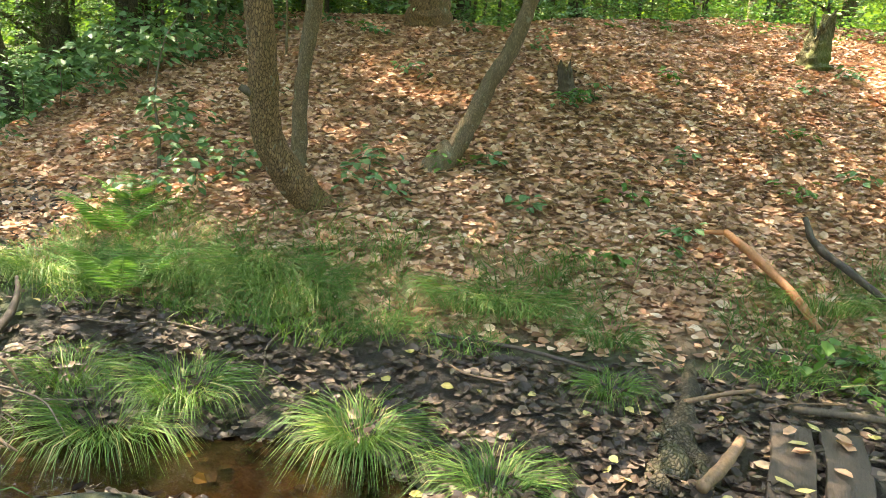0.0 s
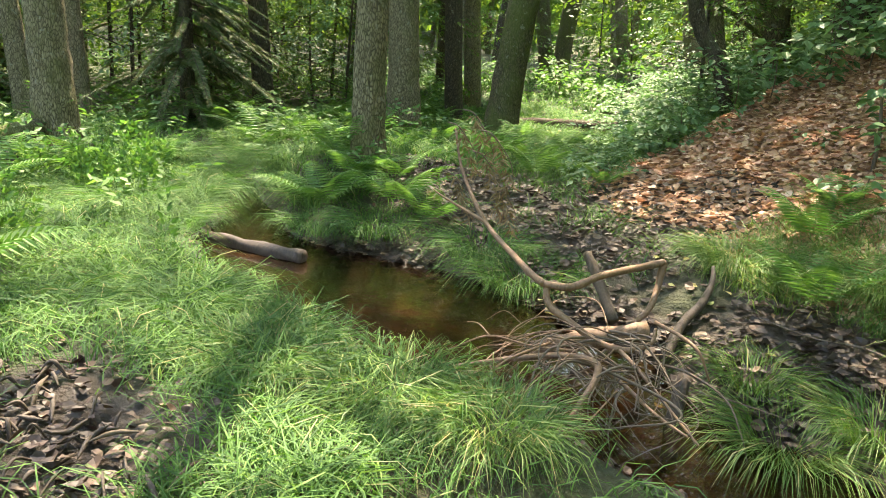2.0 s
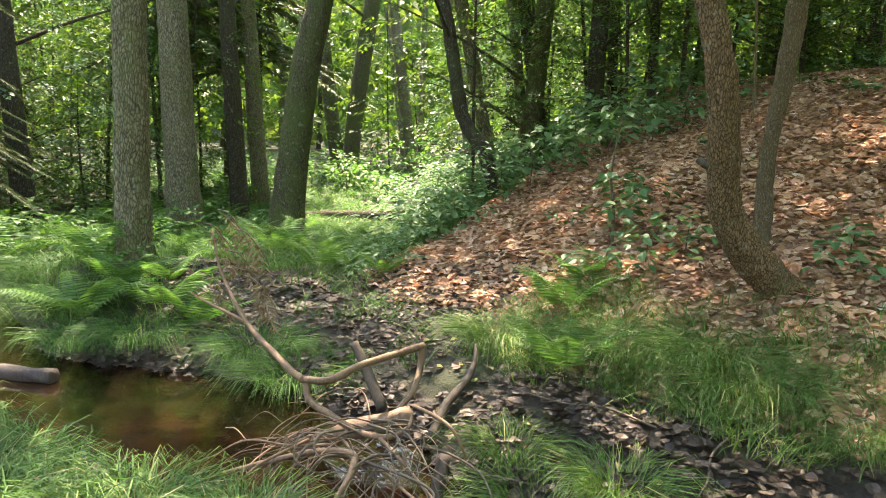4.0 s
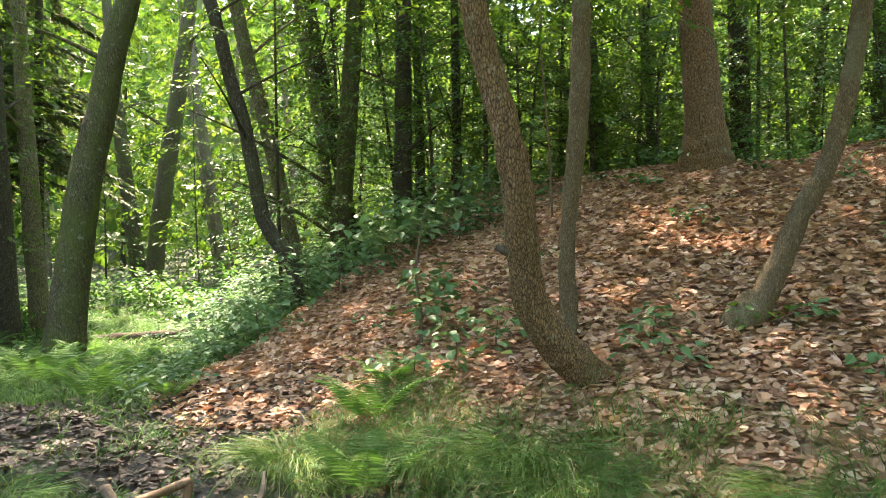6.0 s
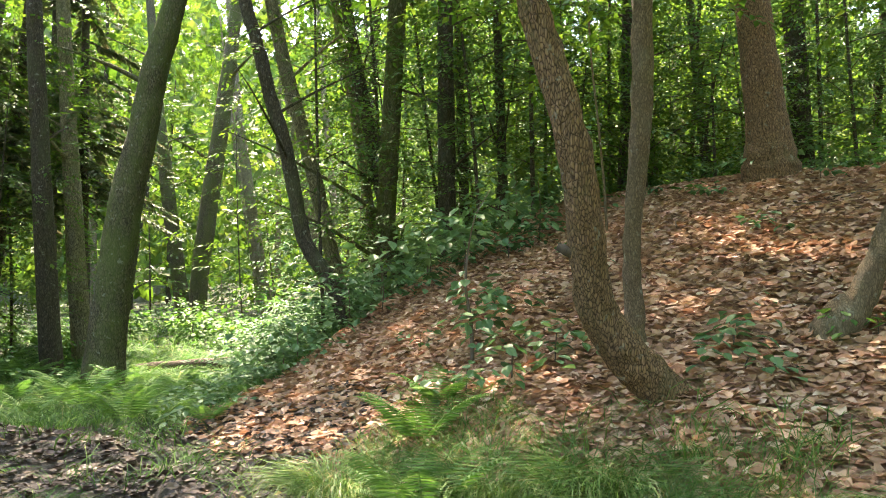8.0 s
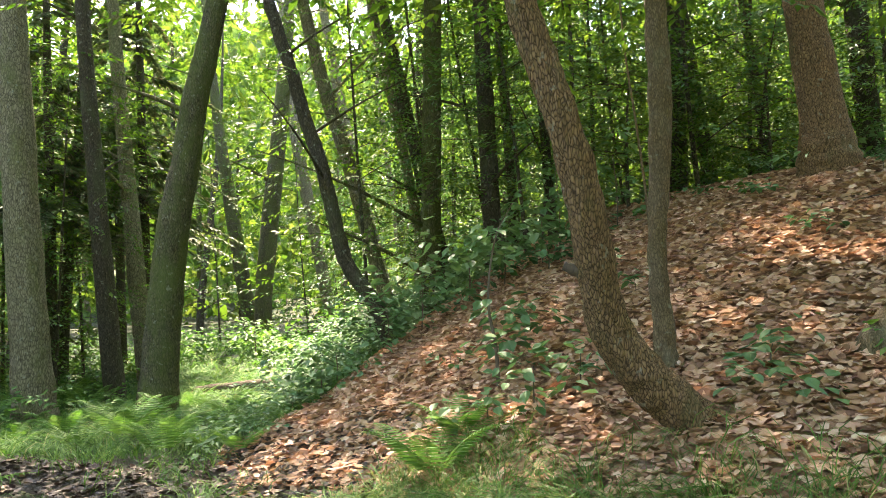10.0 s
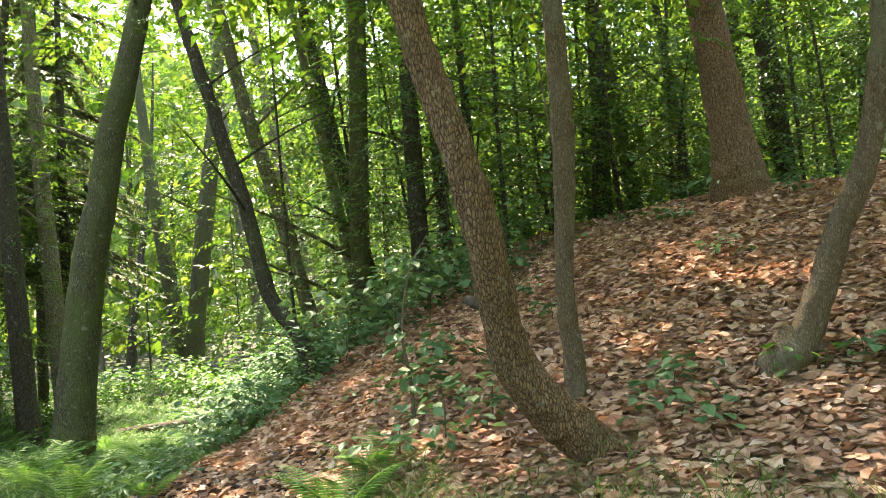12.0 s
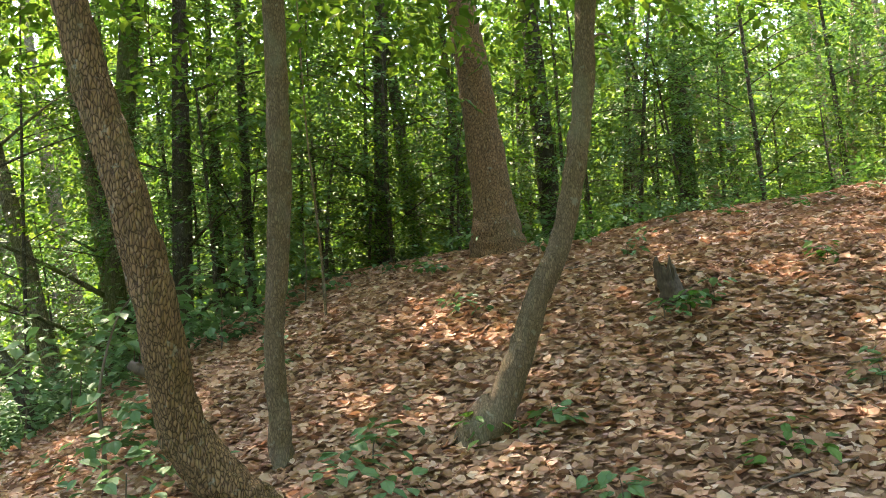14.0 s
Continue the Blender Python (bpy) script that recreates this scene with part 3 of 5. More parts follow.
# the trees on the flat by the stream
tree(rooted([(-6.03, 0.64, 0.06, 0.188), (-6.03, 0.66, 0.81, 0.176), (-6.03, 0.63, 1.72, 0.167), (-6.03, 0.62, 3.5, 0.155)]), 12, BARK_GREY, "straight grey-green tree with scaly bark in tall grass", sides=36, limb_low=0.6, seed=7, crown=SPARSE)
tree(rooted([(-9.62, 1.9, 0.06, 0.25), (-9.63, 1.87, 1.01, 0.214), (-9.63, 1.84, 1.93, 0.196)]), 14, BARK_GREY, "tall grey tree with a mossy fallen log at its foot", sides=36, limb_low=0.6, seed=8, crown=SPARSE)
tree(rooted([(-12.72, 2.08, 0.06, 0.165), (-12.73, 2.01, 1.07, 0.148), (-12.74, 1.92, 2.03, 0.144)]), 14, BARK_GREY, "slim straight grey tree on the wooded flat", limb_low=0.6, seed=9, crown=SPARSE)
tree(rooted([(-13.13, 2.95, 0.06, 0.121), (-13.14, 2.89, 1.09, 0.118), (-13.15, 2.84, 2.13, 0.115)]), 13, BARK_GREY, "slim straight grey tree on the wooded flat", limb_low=0.6, seed=10, crown=SPARSE)
tree(rooted([(-12.79, 5.8, 0.06, 0.193), (-12.82, 5.73, 1.44, 0.169), (-12.85, 5.67, 2.38, 0.156)]), 15, BARK_DARK, "dark straight trunk beside the spruce", limb_low=0.5, seed=11, crown=SPARSE)
tree(rooted([(-6.97, 4.33, 0.4, 0.185), (-6.97, 4.32, 0.95, 0.168), (-6.95, 4.31, 2.2, 0.158), (-6.92, 4.3, 4.5, 0.145)]), 15, BARK_GREY, "tall grey tree of a close pair beside the stream", sides=36, limb_low=0.6, seed=12, crown=SPARSE)
tree(rooted([(-10.8, 7.42, 0.1, 0.29), (-10.84, 7.38, 1.2, 0.255), (-10.9, 7.34, 2.6, 0.24), (-11.0, 7.25, 6.0, 0.21)]), 16, BARK_GREY, "tall grey tree of a close pair beside the stream", sides=36, limb_low=0.6, seed=13, crown=SPARSE)
tree(rooted([(-11.94, 9.39, 0.06, 0.177), (-12.04, 9.26, 2.69, 0.159)]), 15, BARK_DARK, "dark straight trunk among the undergrowth", limb_low=0.5, seed=14, crown=SPARSE)
tree(rooted([(-13.2, 10.9, 0.06, 0.19), (-13.3, 10.75, 2.75, 0.17)]), 15, BARK_GREY, "straight grey trunk among the undergrowth", limb_low=0.5, seed=15, crown=SPARSE)
tree(rooted([(-9.6, 8.5, 0.1, 0.29), (-9.55, 8.57, 1.0, 0.255), (-9.48, 8.66, 2.0, 0.24), (-9.40, 8.74, 2.85, 0.23), (-9.25, 8.87, 3.75, 0.205), (-9.14, 8.96, 4.6, 0.19), (-8.95, 9.1, 5.5, 0.17)]), 12, BARK_MOSSY,
     "mossy leaning tree at the end of the grassy glade", sides=36, limb_low=0.5, seed=16, crown=DENSE)
tree(rooted([(-19.83, 19.72, 0.3, 0.25), (-20.13, 19.42, 3.86, 0.242)]), 17, BARK_MOSSY, "mossy tree at the back of the glade", limb_low=0.5, seed=17, crown=None)
tree(rooted([(-17.19, 17.63, 0.4, 0.281), (-17.12, 17.7, 1.97, 0.26), (-16.98, 17.83, 3.62, 0.27), (-16.6, 18.2, 7.5, 0.24)]), 17, BARK_MOSSY, "bright mossy tree leaning in the sunny glade", limb_low=0.55, seed=18, crown=None)
tree(rooted([(-18.6, 22.5, 0.6, 0.23), (-19.0, 22.2, 4.0, 0.21)]), 17, BARK_GREY, "grey tree at the back of the glade", limb_low=0.5, seed=19, crown=None)
tree(rooted([(-13.4, 19.4, 0.5, 0.23), (-13.9, 19.1, 3.4, 0.21)]), 17, BARK_GREY, "grey tree on the slope above the glade", limb_low=0.5, seed=20, crown=None)
# the dark trees behind the crest
for k, (a, b, top) in enumerate([
        ((-5.27, 12.92, 2.0, 0.085), (-5.3, 12.91, 5.14, 0.075), 12), ((-3.3, 15.9, 2.1, 0.15), (-3.56, 15.82, 5.65, 0.12), 13), ((-2.35, 16.14, 2.0, 0.10), (-2.54, 16.1, 5.46, 0.088), 12),
        ((-0.75, 15.4, 2.1, 0.19), (-0.8, 15.38, 6.17, 0.173), 14.1), ((1.62, 17.4, 2.1, 0.2), (1.75, 17.41, 6.44, 0.18), 15), ((0.2, 18.4, 1.6, 0.08), (0.86, 18.45, 7.59, 0.06), 11),
        ((-7.7, 13.7, 1.0, 0.14), (-8.4, 13.18, 5.88, 0.12), 13), ((-6.7, 14.4, 1.7, 0.11), (-6.75, 14.37, 5.2, 0.085), 12), ((-5.95, 12.1, 1.7, 0.15), (-5.92, 12.11, 4.42, 0.139), 13),
        ((-3.5, 14.06, 2.4, 0.14), (-3.31, 14.08, 6.42, 0.116), 13)]):
    tree(rooted([a, tuple(0.5 * (p + q) for p, q in zip(a, b)), b]), top, BARK_DARK, "dark shaded tree behind the crest of the mound", limb_low=0.3, limbs=6, seed=30 + k, group="dark trees behind the crest", crown=None if k in (3, 4) else CROWNS)

# unseen trees added beside the near ground, their thick crowns blocking sky light
for k, (x, y) in enumerate([(3.9, 0.6), (5.6, 4.2)]):
    tree(rooted([(x, y, 0, 0.17), (x - 0.1, y, 1.5, 0.15), (x - 0.35, y + 0.1, 4.0, 0.12)]), 9.5, BARK_GREY, "unseen leafy tree added to shade the muddy bank", limb_low=0.5, seed=70 + k, group="trees over the bank", crown=THICK)
# trees of the wood all round
gen = np.random.default_rng(21)
stock = []
for k in range(4):
    lean = gen.normal(0, 0.25, 2)
    stock.append(tree([(0, 0, 0, 0.17), (lean[0] * .2, lean[1] * .2, 2, 0.15), (lean[0], lean[1], 6, 0.13)], 13 + k, (BARK_GREY, BARK_DARK, BARK_MOSSY, BARK_GREY)[k],
                      "slender woodland tree among dense undergrowth", sides=9, limb_low=0.3, limbs=5, seed=50 + k, group="trees of the wood", crown=SPARSE))
spots = [(-14.5, -3.0), (-18, 0.5), (-20.5, 4.5), (-21, 9.5)]
stay = 0
while len(spots) < 92 and stay < 4000:
    stay += 1
    a, r = gen.uniform(-1.75, 1.0), gen.uniform(14, 46)
    x, y = r * math.sin(a), r * math.cos(a)
    if math.hypot(x + 17.5, y - 18) < 5.0 or math.hypot(x + 15.5, y - 6.5) < 4.5 or r < 21 and -0.85 < a < -0.60 or up_slope(x, y) > 0 and r < 17 and a > -0.5:
        continue
    if min(math.hypot(x - p, y - q) for p, q in spots) < 1.7:
        continue
    spots.append((x, y))
for k in range(16):
    a, r = 2.05 + 2.1 * k / 15 + gen.normal(0, 0.03), gen.uniform(9, 19)
    spots.append((r * math.sin(a), r * math.cos(a)))
# unseen trees off to the right, added to hold back open sky light
for k in range(16):
    a, r = 1.0 + 1.05 * k / 15 + gen.normal(0, 0.03), (6.5, 12.0, 17.0)[k % 3] + gen.uniform(-1, 1)
    spots.append((r * math.sin(a), r * math.cos(a)))
for k, (x, y) in enumerate(spots):
    m = pose(*on_land(x, y, -0.05), gen.normal(0, 2.5), gen.normal(0, 2.5), gen.uniform(0, 360)) @ Matrix.Scale(gen.uniform(0.75, 1.2), 4)
    if k < 4:
        stock[k].matrix_basis = m
    else:
        ob = copy_thing(stock[k % 4], m)
        ob.scale = m.to_scale()


# ---- understory ----
def sapling(height, radius, sprays, seed, label, leaf=0.085, material=LEAF_WOOD, low=0.12):
    per = 14 if leaf < 0.12 else 8
    g = np.random.default_rng(seed)
    ob = thing("sapling", (0, 0, 0), label, "sapling", "saplings of the understory")
    bend = g.normal(0, 0.35, 2)
    stem = [(0, 0, -0.2, 0.035), (bend[0] * 0.1, bend[1] * 0.1, height * 0.3, 0.028), (bend[0] * 0.5, bend[1] * 0.5, height * 0.7, 0.018), (bend[0], bend[1], height, 0.006)]
    part("trunk", mesh_of("trunk", *tube(stem, 6, 5, 0.05, seed), BARK_DARK), ob)
    for k in range(12):
        z, a = height * (low + 0.8 * k / 12), g.uniform(0, 6.28)
        ln = radius * g.uniform(0.5, 0.9)
        part("branch", mesh_of("branch", *tube([(0, 0, z, 0.011), (math.cos(a) * ln * .5, math.sin(a) * ln * .5, z + ln * .16, 0.008), (math.cos(a) * ln, math.sin(a) * ln, z + ln * .18, 0.003)], 4, 2, 0, k), BARK_DARK), ob)
    part("crown", mesh_of("crown", *crown_arrays(sprays, radius, height * low, height, per=per, length=0.62, leaf=leaf, seed=seed, hollow=0.15), material, False), ob)
    return ob


SAPLINGS = [sapling(4.5, 1.6, 230, 61, "leafy young hornbeam in the shade of the wood", material=LEAF_SHRUB), sapling(6.5, 1.8, 280, 62, "tall leafy young tree in the shade of the wood", material=LEAF_SHADE),
            sapling(3.0, 1.3, 170, 63, "low leafy young tree in the undergrowth"), sapling(8.0, 2.1, 320, 64, "tall leafy young tree in the shade of the wood", 0.1)]
FAR_SAPLINGS = [sapling(5.5, 1.8, 190, 65, "leafy young tree deep in the wood", 0.14), sapling(8.0, 2.2, 250, 66, "tall leafy young tree deep in the wood", 0.15)]
gen = np.random.default_rng(22)
spots, tries = [(-5.6, 13.2), (-4.6, 12.5), (-3.9, 12.7), (-6.4, 13.0), (-2.9, 12.9), (-5.3, 12.0), (-1.9, 13.0), (0.0, 13.9), (1.5, 14.6), (-6.9, 12.2), (-3.4, 13.2), (-5.0, 14.2), (-1.6, 14.5), (-4.2, 13.4), (-2.2, 13.6), (-7.6, 11.0), (-8.4, 12.4), (0.6, 15.2), (2.6, 16.0), (4.4, 17.0), (6.0, 17.6)], 0
while len(spots) < 160 and tries < 6000:
    tries += 1
    a, r = gen.uniform(-1.7, 0.95), gen.uniform(11.5, 30) if len(spots) < 84 else gen.uniform(11.5, 19)
    x, y = r * math.sin(a), r * math.cos(a)
    d = up_slope(x, y)
    if d > 0 and -6.5 < x < 9 and d < 8.6 + 0.55 * max(0, x):
        continue
    if -0.95 < a < -0.55 and r < 25 or x < -6 and r < 13.5 or a < -0.9 and r < 15.5:
        continue
    if min(math.hypot(x - p, y - q) for p, q in spots) < 1.0:
        continue
    spots.append((x, y))
for k in range(18):
    a, r = 1.75 + 2.5 * k / 17 + gen.normal(0, 0.04), gen.uniform(19.2, 24)
    spots.append((r * math.sin(a), r * math.cos(a)))
placed = set()
for k, (x, y) in enumerate(spots):
    s = gen.uniform(0.75, 1.25)
    m = pose(*on_land(x, y, -0.03), gen.normal(0, 3), gen.normal(0, 3), gen.uniform(0, 360)) @ Matrix.Scale(s, 4)
    deep = math.hypot(x, y) > 19
    src = FAR_SAPLINGS[k % 2] if deep else SAPLINGS[k % 4]
    if src.name not in placed:
        placed.add(src.name)
        src.matrix_basis = m
    else:
        copy_thing(src, m).scale = m.to_scale()

# far woods
gen = np.random.default_rng(23)
n = 56000
a, r = gen.uniform(-2.0, 1.3, n), gen.uniform(34, 62, n)
x, y = r * np.sin(a), r * np.cos(a)
z = land(x, y) + 32 * gen.beta(1.1, 1.4, n)
cl = 1 + 0.5 * wave(x, z, 0.5, 1.0)
pos = np.stack([x, y, z], -1)
rot = bases(gen.normal(0, 1, (n, 3)), gen.normal(0, 1, (n, 3)) + np.array([0, 0, 1.0]))
v, t = spread(LEAF, LEAF_T, pos, rot, gen.uniform(0.5, 1.1, n) * cl)
tagged(new("far_woods", mesh_of("far_woods", v, t, LEAF_FAR, False)), "sunlit green foliage of the distant wood", "woods", kind="stuff")


# ---- spruce ----
def spruce(at, height, radius, seed, low=0.0, fine=1.0):
    g = np.random.default_rng(seed)
    ob = thing("spruce", at, "dark spruce with drooping branches in the wood" if low else "dark young spruce with drooping dead lower branches", "spruce")
    part("trunk", mesh_of("trunk", *tube([(0, 0, -0.2, 0.13), (0, 0, height * .5, 0.08), (0, 0, height, 0.01)], 8, 5, 0.04, seed), BARK_DARK), ob)
    needles = []
    for k in range(110):
        u = g.uniform(0, 1) ** 1.2
        u = low + (1 - low) * u
        z, a = 0.25 + u * (height - 0.3), g.uniform(0, 6.28)
        ln = radius * (1 - u) ** 0.7 * g.uniform(0.7, 1.1) + 0.15
        o = np.array([math.cos(a), math.sin(a), 0])
        q = [(*(o * ln * s + np.array([0, 0, z - ln * (0.25 * s + 0.2 * s * s)])), 0.012 * (1 - 0.8 * s)) for s in (0, .4, .75, 1)]
        part("branch", mesh_of("branch", *tube(q, 4, 3, 0, k), BARK_DARK), ob)
        m = int((85 * ln + 18) * fine)
        s = g.uniform(0.15, 1, m)
        c = o * (ln * s)[:, None] + np.stack([np.zeros(m), np.zeros(m), z - ln * (0.25 * s + 0.2 * s * s)], -1)
        side = np.array([-o[1], o[0], 0]) * g.choice([-1.0, 1.0], m)[:, None]
        way = unit(side * 0.8 + o * 0.6 + np.array([0, 0, -0.45]) + g.normal(0, 0.2, (m, 3)))
        needles.append(spread(LEAF * np.array([0.7 / fine ** 0.4, 1, 1]), LEAF_T, c, bases(way, np.array([0, 0, 1.0]) + g.normal(0, .8, (m, 3))), (0.11 * ln * (1.15 - s) + 0.06) / fine ** 0.4))
    part("needles", mesh_of("needles", *join(needles), NEEDLE, False), ob)
    return ob


spruce(on_land(-12.2, 4.25), 7.5, 1.7, 5, 0.0, 3.0)
spruce(on_land(-15.5, 1.4), 9.0, 2.2, 7)
spruce(on_land(-15.0, -1.2), 10.0, 2.3, 8)
spruce(on_land(-14.6, 11.9), 14.0, 2.5, 9, 0.22)
spruce(on_land(-14.8, 9.9), 13.0, 2.4, 10, 0.25)
spruce(on_land(-17.5, 13.2), 15.0, 2.6, 11, 0.2)

# ---- herbs and undergrowth ----
gen = np.random.default_rng(31)


def far_green(x, y):
    litter, mud, green = zones(x, y)
    w = (1 - litter) * (1 - mud) * step(-5.2, -7.0, x - 0.25 * (y - 2)) * (0.65 + 0.35 * wave(x, y, 1.2, 3.0))
    w = w * (1 - step(2.6, 1.6, np.abs((x + 6) * 0.74 + (y - 6.5) * 0.67)) * step(-4.5, -6, x))
    return np.maximum(w, step(7.0, 8.0, up_slope(x, y)) * step(-7, -5, x) * 0.8)


x, y = scatter(far_green, (-24, 7, -4, 26), 15000, gen)
n = len(x)
a = gen.uniform(0, 6.28, n)
pos = np.stack([x, y, land(x, y) + 0.45 * gen.beta(1.2, 2, n) + 0.05], -1)
pieces = [spray(9, 0.42, 0.10, gen) for _ in range(4)]
rot = bases(np.stack([np.cos(a), np.sin(a), gen.uniform(-0.1, 0.9, n)], -1), np.stack([gen.normal(0, .3, n), gen.normal(0, .3, n), np.ones(n)], -1))
k = gen.integers(0, 4, n)
v, t = join([spread(*pieces[i], pos[k == i], rot[k == i], gen.uniform(0.6, 1.2, n)[k == i]) for i in range(4)])
tagged(new("undergrowth", mesh_of("undergrowth", v, t, LEAF_HERB, False)), "lush green herbs covering the woodland floor", "undergrowth", kind="stuff")


def slope_green(x, y):
    edge = -5.9 - 0.1 * np.clip(y - 9, 0, 5)
    return step(0.5, -0.4, x - edge) * step(-0.3, 0.5, up_slope(x, y)) * step(-12, -9, x)


x, y = scatter(slope_green, (-12, -4, 5, 16), 5200, gen)
n = len(x)
a = gen.uniform(0, 6.28, n)
pos = np.stack([x, y, land(x, y) + (0.3 + 0.5 * step(8.0, 11, y)) * gen.beta(1.2, 1.6, n) + 0.05], -1)
rot = bases(np.stack([np.cos(a), np.sin(a), gen.uniform(-0.2, 0.6, n)], -1), np.stack([gen.normal(0, .3, n), gen.normal(0, .3, n), np.ones(n)], -1))
k = gen.integers(0, 4, n)
v, t = join([spread(*pieces[i], pos[k == i], rot[k == i], gen.uniform(0.6, 1.1, n)[k == i]) for i in range(4)])
tagged(new("slope_herbs", mesh_of("slope_herbs", v, t, LEAF_SHRUB, False)), "dense leafy herbs on the shaded side of the mound", "undergrowth", kind="stuff")


# ---- grass ----
def grass_field(name, mask, box, count, blades_per, length, width, label, seed, material=GRASS, fan=0.8, droop=0.8, clump=0.07):
    g = np.random.default_rng(seed)
    x, y = scatter(mask, box, count, g)
    n = len(x) * blades_per
    xs, ys = np.repeat(x, blades_per) + g.normal(0, clump, n), np.repeat(y, blades_per) + g.normal(0, clump, n)
    tend = np.repeat(g.uniform(0, 6.28, len(x)), blades_per) + g.normal(0, 0.9, n)
    f = fan * g.uniform(0.1, 1, n)
    lean = unit(np.stack([np.cos(tend) * f, np.sin(tend) * f, np.ones(n)], -1))
    tall = length * np.repeat(g.uniform(0.6, 1.2, len(x)), blades_per) * g.uniform(0.5, 1.1, n)
    v, t = blades(np.stack([xs, ys, land(xs, ys) - 0.02], -1), lean, tall, width * g.uniform(0.6, 1.2, n), g, droop)
    return tagged(new(name, mesh_of(name, v, t, material)), label, "grass", kind="stuff")


def near_bank(x, y):
    litter, mud, green = zones(x, y)
    return step(0.2, 0.45, off_creek(x, y)) * (1 - mud) * step(2.9, 2.5, y) * (0.55 + 0.45 * wave(x, y, 1.9, 4.0)) * step(-1.75, -2.0, x - 0.25 * (y - 1.9))


def far_flat(x, y):
    litter, mud, green = zones(x, y)
    return step(0.05, 0.15, off_creek(x, y)) * (1 - mud) * (1 - litter) * step(-3.2, -4.2, x) * step(2.6, 3.0, y - 0.02 * x)


def mound_foot(x, y):
    d = up_slope(x, y)
    return step(-0.3, 0.0, d) * np.maximum(step(1.7, 0.9, d) * step(-0.2, -0.9, x) * (0.55 + 0.6 * wave(x, y, 2.6, 1.5)), (0.25 + 0.5 * wave(x, y, 1.9, 0.5)) * step(1.7, 0.7, d)) * step(-3.6, -3.1, x) * step(6, 4, x)


grass_field("near_grass", near_bank, (-8.5, -0.8, -1.0, 3.0), 6400, 17, 0.36, 0.0075, "long arching green grass on the near bank", 41, droop=1.0)
grass_field("flat_grass", far_flat, (-13.5, -3.2, 2.6, 13.0), 4400, 15, 0.38, 0.0085, "soft green grass on the flat beyond the stream", 42)
grass_field("far_left_grass", lambda x, y: step(-7.5, -8.5, x) * (0.6 + 0.4 * wave(x, y, 1.5)), (-16, -7.5, -3, 3.0), 2000, 11, 0.45, 0.016, "pale green grass under the trees", 43)
grass_field("foot_grass", mound_foot, (-3.6, 5.5, 4.2, 6.9), 4400, 15, 0.38, 0.0075, "fine grass growing through leaf litter at the mound's foot", 44, SEDGE)
grass_field("rear_grass", lambda x, y: step(1.9, 1.2, y) * step(-2.2, -1.6, x + 0.0 * y) * step(0.25, 0.5, np.hypot(x, y - 0.8)), (-2.2, 7, -6, 1.9), 1500, 10, 0.22, 0.009, "short grass on the near ground", 46)
grass_field("glade_grass", lambda x, y: step(0.0, -1.5, up_slope(x, y)), (-20, -9, 9, 22), 1900, 11, 0.4, 0.024, "sunny green grass in the glade", 45)


def sedge(at, length, count, seed, label, spread_r=0.1, material=SEDGE, fan=0.75, droop=1.25):
    length, count = length * 1.05, int(count * 1.7)
    g = np.random.default_rng(seed)
    v, t = tuft_arrays(count, length, 0.0056, g, spread_r * 1.15, fan * 0.9, droop)
    ob = new("grass_tuft", mesh_of("grass_tuft", v, t, material))
    ob.location = at
    return tagged(ob, label, "grass tuft", "grass tufts by the stream")


for k, (x, y, ln, c, r, lab) in enumerate([
        (-0.50, 3.55, 0.5, 380, 0.12, "arching sedge tuft in dark mud"), (-1.78, 3.42, 0.5, 330, 0.16, "bright sedge tuft at the water's edge"), (-1.5, 3.72, 0.40, 260, 0.18, "bright sedge tuft at the water's edge"),
        (0.17, 3.0, 0.42, 240, 0.10, "small sedge tuft in dark mud"), (0.80, 3.92, 0.30, 130, 0.08, "sparse grass tuft among fallen leaves"), (-2.15, 3.75, 0.36, 200, 0.16, "grass tuft on the muddy bank"),
        (0.0, 5.1, 0.42, 420, 0.26, "dense dark green grass tuft overhanging the mud"), (0.30, 5.05, 0.4, 380, 0.24, "dense dark green grass tuft overhanging the mud"), (-0.62, 4.72, 0.3, 160, 0.12, "thin grass tuft at the mound's foot"),
        (-3.15, 5.15, 0.5, 420, 0.24, "dense dark green grass tuft overhanging the mud"), (-2.1, 5.2, 0.5, 420, 0.3, "long soft grass tuft on the bank"), (-1.6, 5.3, 0.5, 420, 0.3, "long soft grass tuft on the bank"),
        (-1.25, 5.05, 0.48, 400, 0.3, "long soft grass tuft on the bank"), (0.9, 4.8, 0.34, 200, 0.16, "grass tuft among leaf litter"), (2.5, 5.4, 0.4, 300, 0.25, "grass tuft beside fallen sticks"),
        (2.75, 4.9, 0.4, 300, 0.25, "grass tuft beside fallen sticks"), (-4.1, 3.95, 0.5, 420, 0.28, "drooping grass tuft on the muddy shore"), (-4.7, 4.05, 0.5, 420, 0.25, "drooping grass tuft on the muddy shore"),
        (-5.6, 3.6, 0.5, 380, 0.25, "drooping grass tuft on the muddy shore"), (-6.7, 1.85, 0.5, 400, 0.28, "long grass tuft hanging over the stream"), (-3.35, 1.55, 0.36, 420, 0.25, "long grass tuft hanging over the stream"),
        (-2.75, 1.85, 0.36, 420, 0.25, "long grass tuft hanging over the stream"), (-4.2, 1.45, 0.36, 420, 0.28, "long grass tuft hanging over the stream"), (-2.3, 2.05, 0.36, 420, 0.22, "long grass tuft hanging over the stream")]):
    sedge(on_land(x, y), ln, c, 200 + k, lab, r, GRASS if c > 350 and x < -3.5 else SEDGE)
g = np.random.default_rng(55)
